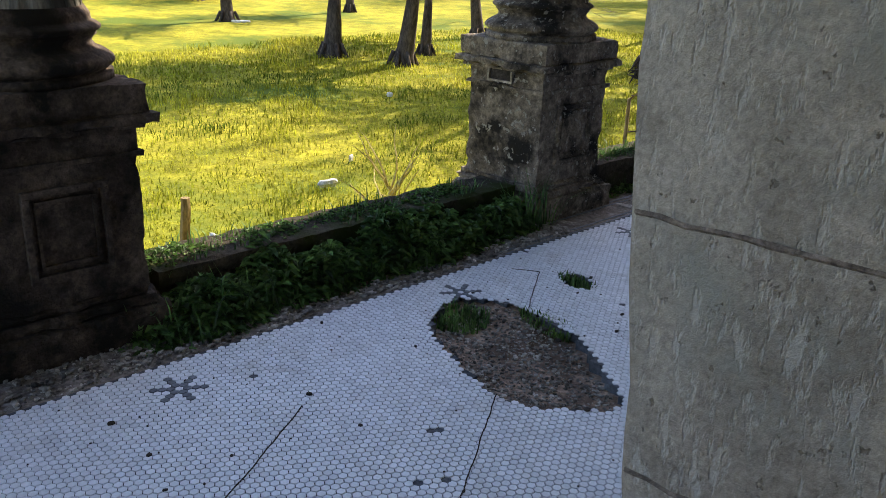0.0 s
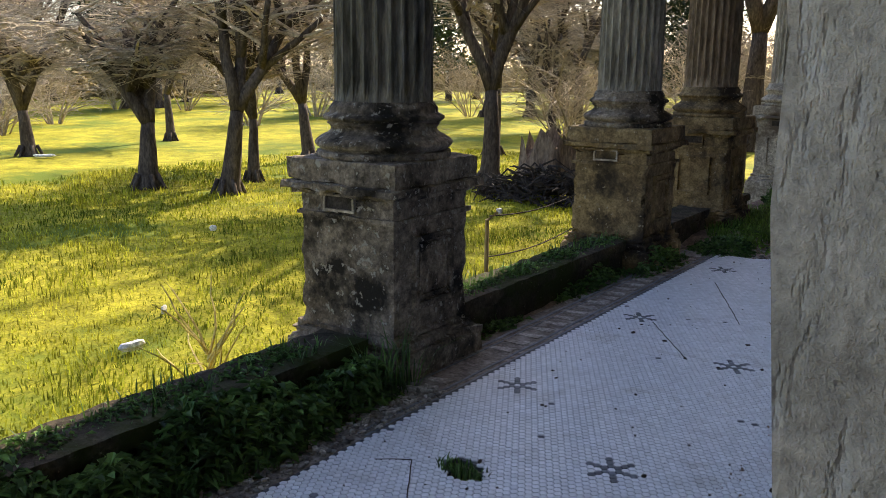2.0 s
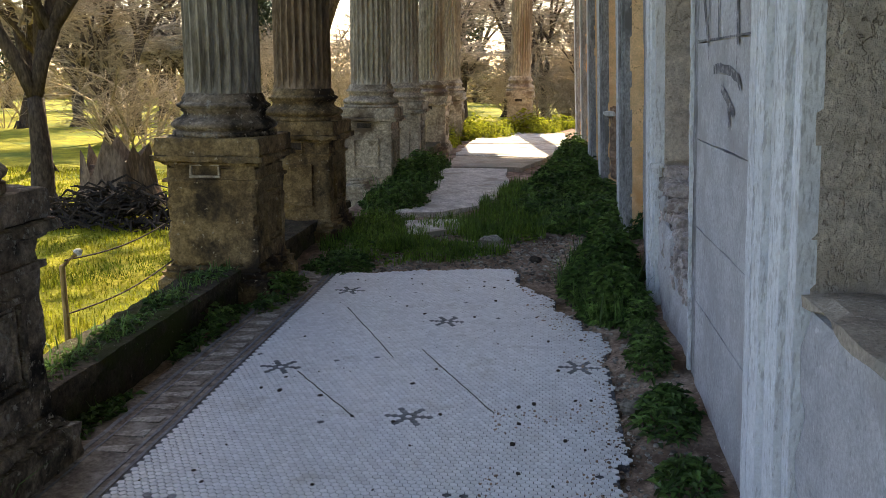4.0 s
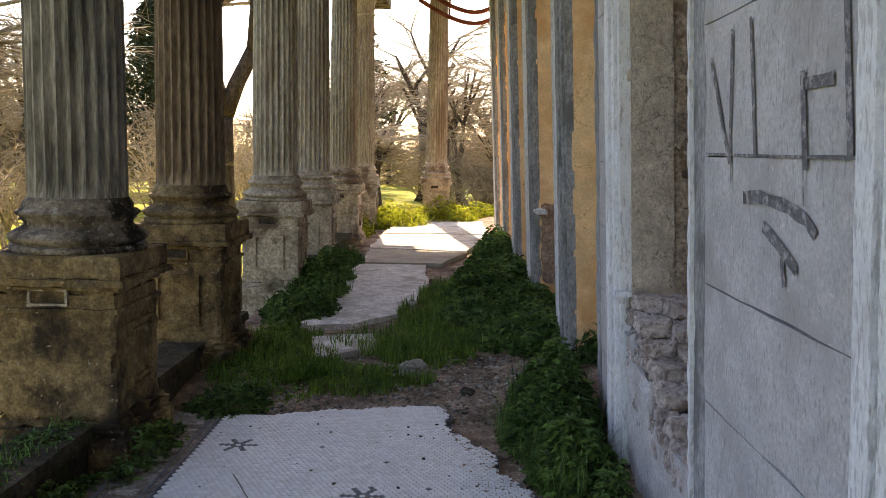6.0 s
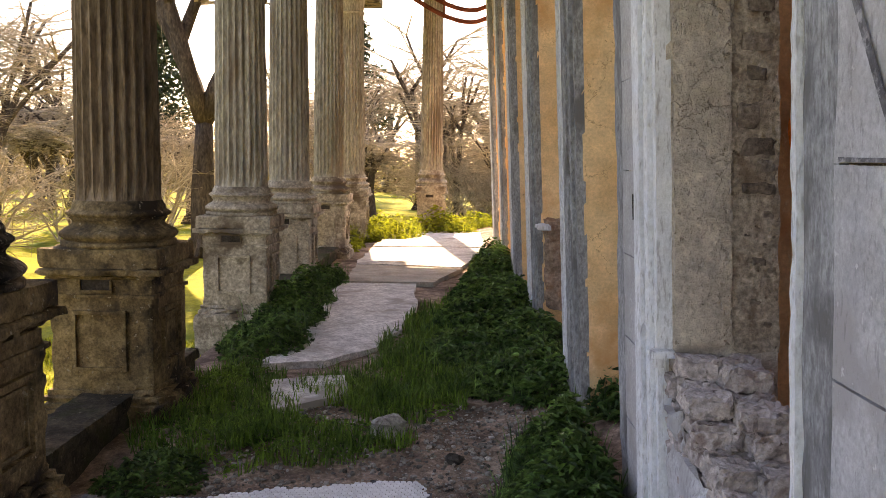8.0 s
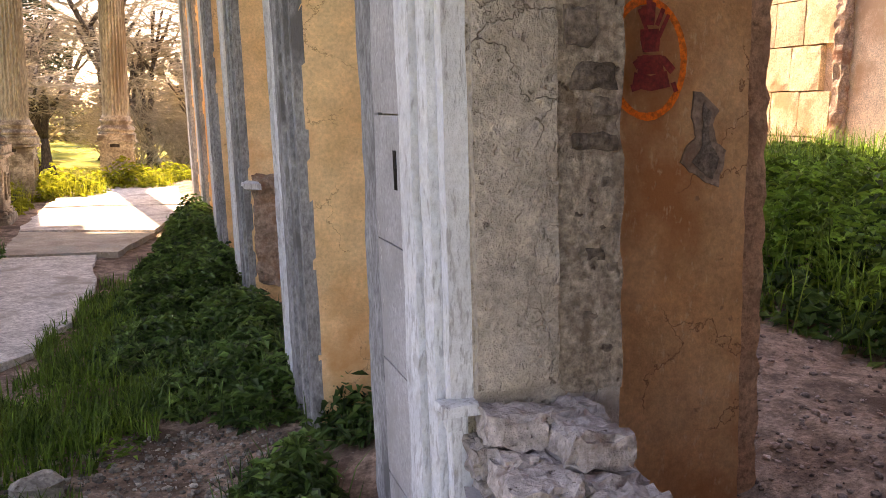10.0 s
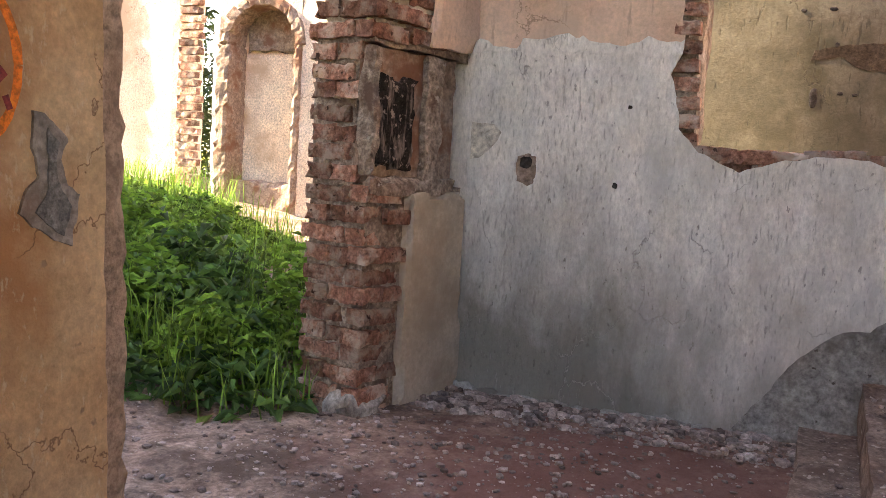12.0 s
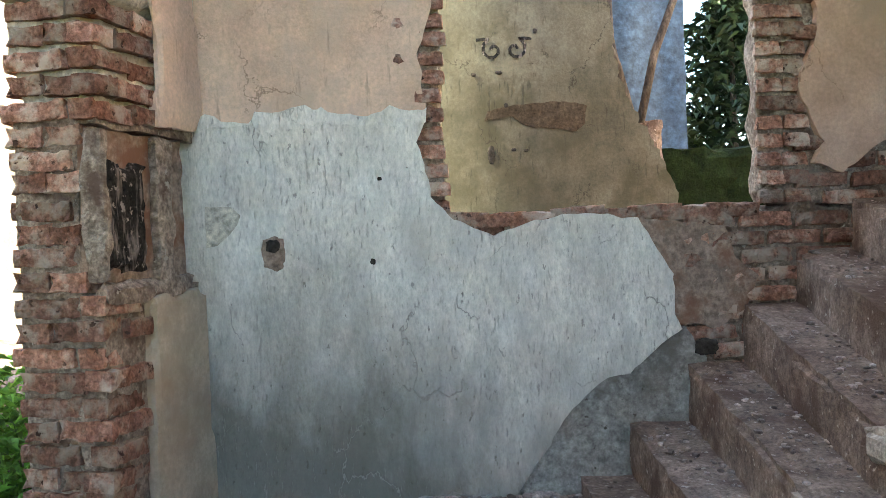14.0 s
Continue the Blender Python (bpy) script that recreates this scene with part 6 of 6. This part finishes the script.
for x, y in spots:
    sh = thing("bush", "bare leafless bush of thin tan twigs", "bush", (x, y, lawn_z(x, y)), "bare bushes")
    sh.rotation_euler = (0, 0, rng.uniform(0, 6.28))
    q = rng.uniform(0.75, 1.25)
    sh.scale = (q, q, q)
    part("crown", rng.choice(SHRUBS), None, sh)


def evergreen(x, y, h, r, seed):
    rng = random.Random(seed)
    t = thing("tree", "dark evergreen tree at the edge of the park", "tree", (x, y, lawn_z(x, y)), "evergreens")
    g = Geo()
    g.tube([(0, 0, -0.2), (0.05, 0, h * 0.5), (0, 0.05, h * 0.95)], [0.16, 0.1, 0.02], 7)
    part("trunk", g, M_BARK, t)
    g = Geo()
    for k in range(3800):
        u = rng.random()
        z = h * (0.18 + 0.82 * u)
        rr = r * (1 - u) ** 0.6 * (0.75 + 0.45 * noise.noise(Vector((z * 1.2, seed, rng.random() * 2)))) * rng.random() ** 0.4
        a = rng.uniform(0, 6.28)
        b = rng.uniform(0, 6.28)
        leaf(g, Vector((rr * math.cos(a), rr * math.sin(a), z)), (math.cos(b), math.sin(b), rng.uniform(-0.5, 0.4)), rng.uniform(0.15, 0.35), 0.13)
    part("crown", g, M_PINE, t)
    return t


E1 = evergreen(-22, 30, 8, 2.6, 1)
for x, y, s in ((-30, 22, 1.0), (-34, 14, 0.9), (-14, 42, 1.1), (-10.5, 30.0, 0.8), (-26, 38, 1.2), (-38, 30, 1.1), (-40, 8, 1.0), (4.0, 40, 1.0), (-6, 46, 1.1), (-33, 4, 0.9), (11.5, 4.2, 0.8), (9.9, 3.2, 0.6), (13.0, 6.5, 0.9), (11.0, 2.4, 0.7), (12.5, 18.0, 0.8), (10.8, 14.5, 0.6)):
    m = Matrix.LocRotScale((x, y, lawn_z(x, y)), Euler((0, 0, x)), None)
    ob = copy_thing(E1, m)
    ob.scale = (s, s, s)

far_wood = patch("woods", "dense distant wood along the horizon", [(-48 + 4 * math.cos(k), 2 + 4.5 * k, 7, 5, 3.0) for k in range(13)] + [(-40 + 7 * k, 58, 7, 5, 3.5) for k in range(9)], 30000, 0, M_WOODS, M_WOODS, 40, 0.6, 1.0, zfn=lambda x, y: -0.3)

# small things on the lawn
stump = thing("stump", "jagged weathered tree stump on the lawn", "stump", (-6.3, 12.6, -0.3))
g = Geo()
n = 22
for q, (rr, z) in enumerate([(0.5, -0.05), (0.4, 0.15), (0.33, 0.4), (0.3, 0.55)]):
    for s in range(n):
        a = 2 * math.pi * s / n
        jag = (0.6 * clamp(0.4 + 1.4 * noise.noise(Vector((math.cos(a) * 3, math.sin(a) * 3, 1)))) if q == 3 else 0)
        w = rr * (1 + 0.2 * noise.noise(Vector((math.cos(a) * 2, math.sin(a) * 2, z * 2))))
        g.v.append((w * math.cos(a), w * math.sin(a), z + jag))
for q in range(3):
    for s in range(n):
        a, b = q * n + s, q * n + (s + 1) % n
        g.f.append((a, b, b + n, a + n))
g.f.append(tuple(3 * n + s for s in range(n)))
g.v = [(x * 1.35, y * 1.35, z * 0.82) for x, y, z in g.v]
part("body", g, M_STUMP, stump)
heap = thing("debris_heap", "dark heap of roots and dead branches on the lawn", "debris", (-5.9, 11.6, -0.3))
g = Geo()
rng = random.Random(9)
for k in range(420):
    a, r = rng.uniform(0, 6.28), math.sqrt(rng.random())
    x, y = 0.95 * r * math.cos(a), 0.5 * r * math.sin(a)
    z = 0.5 * (1 - r * r) * rng.random() + 0.02
    b = rng.uniform(0, 6.28)
    ln = rng.uniform(0.12, 0.4)
    g.tube([(x, y, z), (x + ln * 0.5 * math.cos(b), y + ln * 0.5 * math.sin(b), z + rng.uniform(-0.05, 0.12)), (x + ln * math.cos(b), y + ln * math.sin(b), z + rng.uniform(-0.12, 0.06))], [0.02, 0.016, 0.006], 4)
part("brushwood", g, M_DARK, heap)
for (x, y, z0, z1, lean, r, m, label) in ((-4.1, 2.95, -0.3, 0.12, 0.06, 0.03, M_WOODP, "short split wooden stake in the lawn"), (-3.45, 6.45, -0.3, 0.5, 0.0, 0.016, M_WOODP, "thin rusty fence post with a bent white tip")):
    st = thing("stake", label, "post", (x, y, 0))
    g = Geo()
    g.tube([(0, 0, z0), (lean * 0.5, 0, (z0 + z1) / 2), (lean, 0, z1 - 0.06), (lean + (0.05 if r < 0.02 else 0), 0.08 if r < 0.02 else 0, z1)], [r, r, r * 0.95, r * 0.9], 7)
    part("shaft", g, m, st)
    if r < 0.02:
        g = Geo()
        g.stone(0.05, 0.08, z1, 0.02, 0.02, 0.02, seg=8)
        part("tip", g, M_SCRAP, st)
sap = thing("sapling", "thin bare yellowish sapling behind the kerb", "sapling", (-3.75, 4.25, -0.3))
g = Geo()
rng = random.Random(14)
for k in range(15):
    a = rng.uniform(0, 6.28)
    p = Vector((0, 0, rng.uniform(0, 0.4)))
    pts = [tuple(p)]
    d = Vector((math.cos(a) * 0.5, math.sin(a) * 0.5, rng.uniform(0.5, 1.2))).normalized()
    for q in range(5):
        d = (d + Vector((rng.uniform(-1, 1), rng.uniform(-1, 1), rng.uniform(-0.6, 0.6))) * 0.35).normalized()
        p = p + d * rng.uniform(0.06, 0.13)
        pts.append(tuple(p))
    g = Geo()
    g.tube(pts, [0.008, 0.007, 0.006, 0.005, 0.004, 0.002], 4)
    part("stem", g, M_STRAW, sap)
for x, y, s in ((-4.85, 4.55, 0.09), (-4.0, 3.9, 0.04), (-5.4, 5.2, 0.04), (-10.4, 10.0, 0.12), (-15.6, 10.2, 0.2), (-4.2, 3.2, 0.04), (-7.5, 7.4, 0.04)):
    sc = thing("scrap", "white scrap of litter on the grass", "litter", (x, y, lawn_z(x, y)), "litter scraps")
    g = Geo()
    g.stone(0, 0, 0.05, s, s * 0.35, 0.03, seed=x, rot=y, seg=7)
    part("body", g, M_SCRAP, sc)
hoop = thing("hanging_iron", "bent rusty iron bands hanging between the far column and the wall", "iron")
for z0, sag in ((5.1, 0.53), (4.82, 0.48)):
    g = Geo()
    g.tube([(-1.95 + 1.75 * q / 12, 22.0, z0 - sag * math.sin(math.pi * min(1.0, q / 8.5 * 0.5 + 0.0)) + (0.12 * clamp((q - 8.5) / 3.5))) for q in range(13)], [0.045] * 13, 6)
    part("band", g, M_RUST, hoop)
g = Geo()
g.tube([(-1.3, 22.0, 4.42), (-1.3, 22.0, 5.45)], [0.02, 0.02], 5)
part("hanger", g, M_RUST, hoop)
wire = thing("fence_wire", "slack rusty wire tied between the post and the pedestal", "wire")
for z0, z1 in ((0.47, 0.5), (0.18, 0.24)):
    g = Geo()
    g.tube([(-3.44 + 0.1 * q / 8, 6.46 + 1.1 * q / 8, z0 + (z1 - z0) * q / 8 - 0.04 * math.sin(math.pi * q / 8)) for q in range(9)], [0.005] * 9, 5)
    part("strand", g, M_BARK, wire)
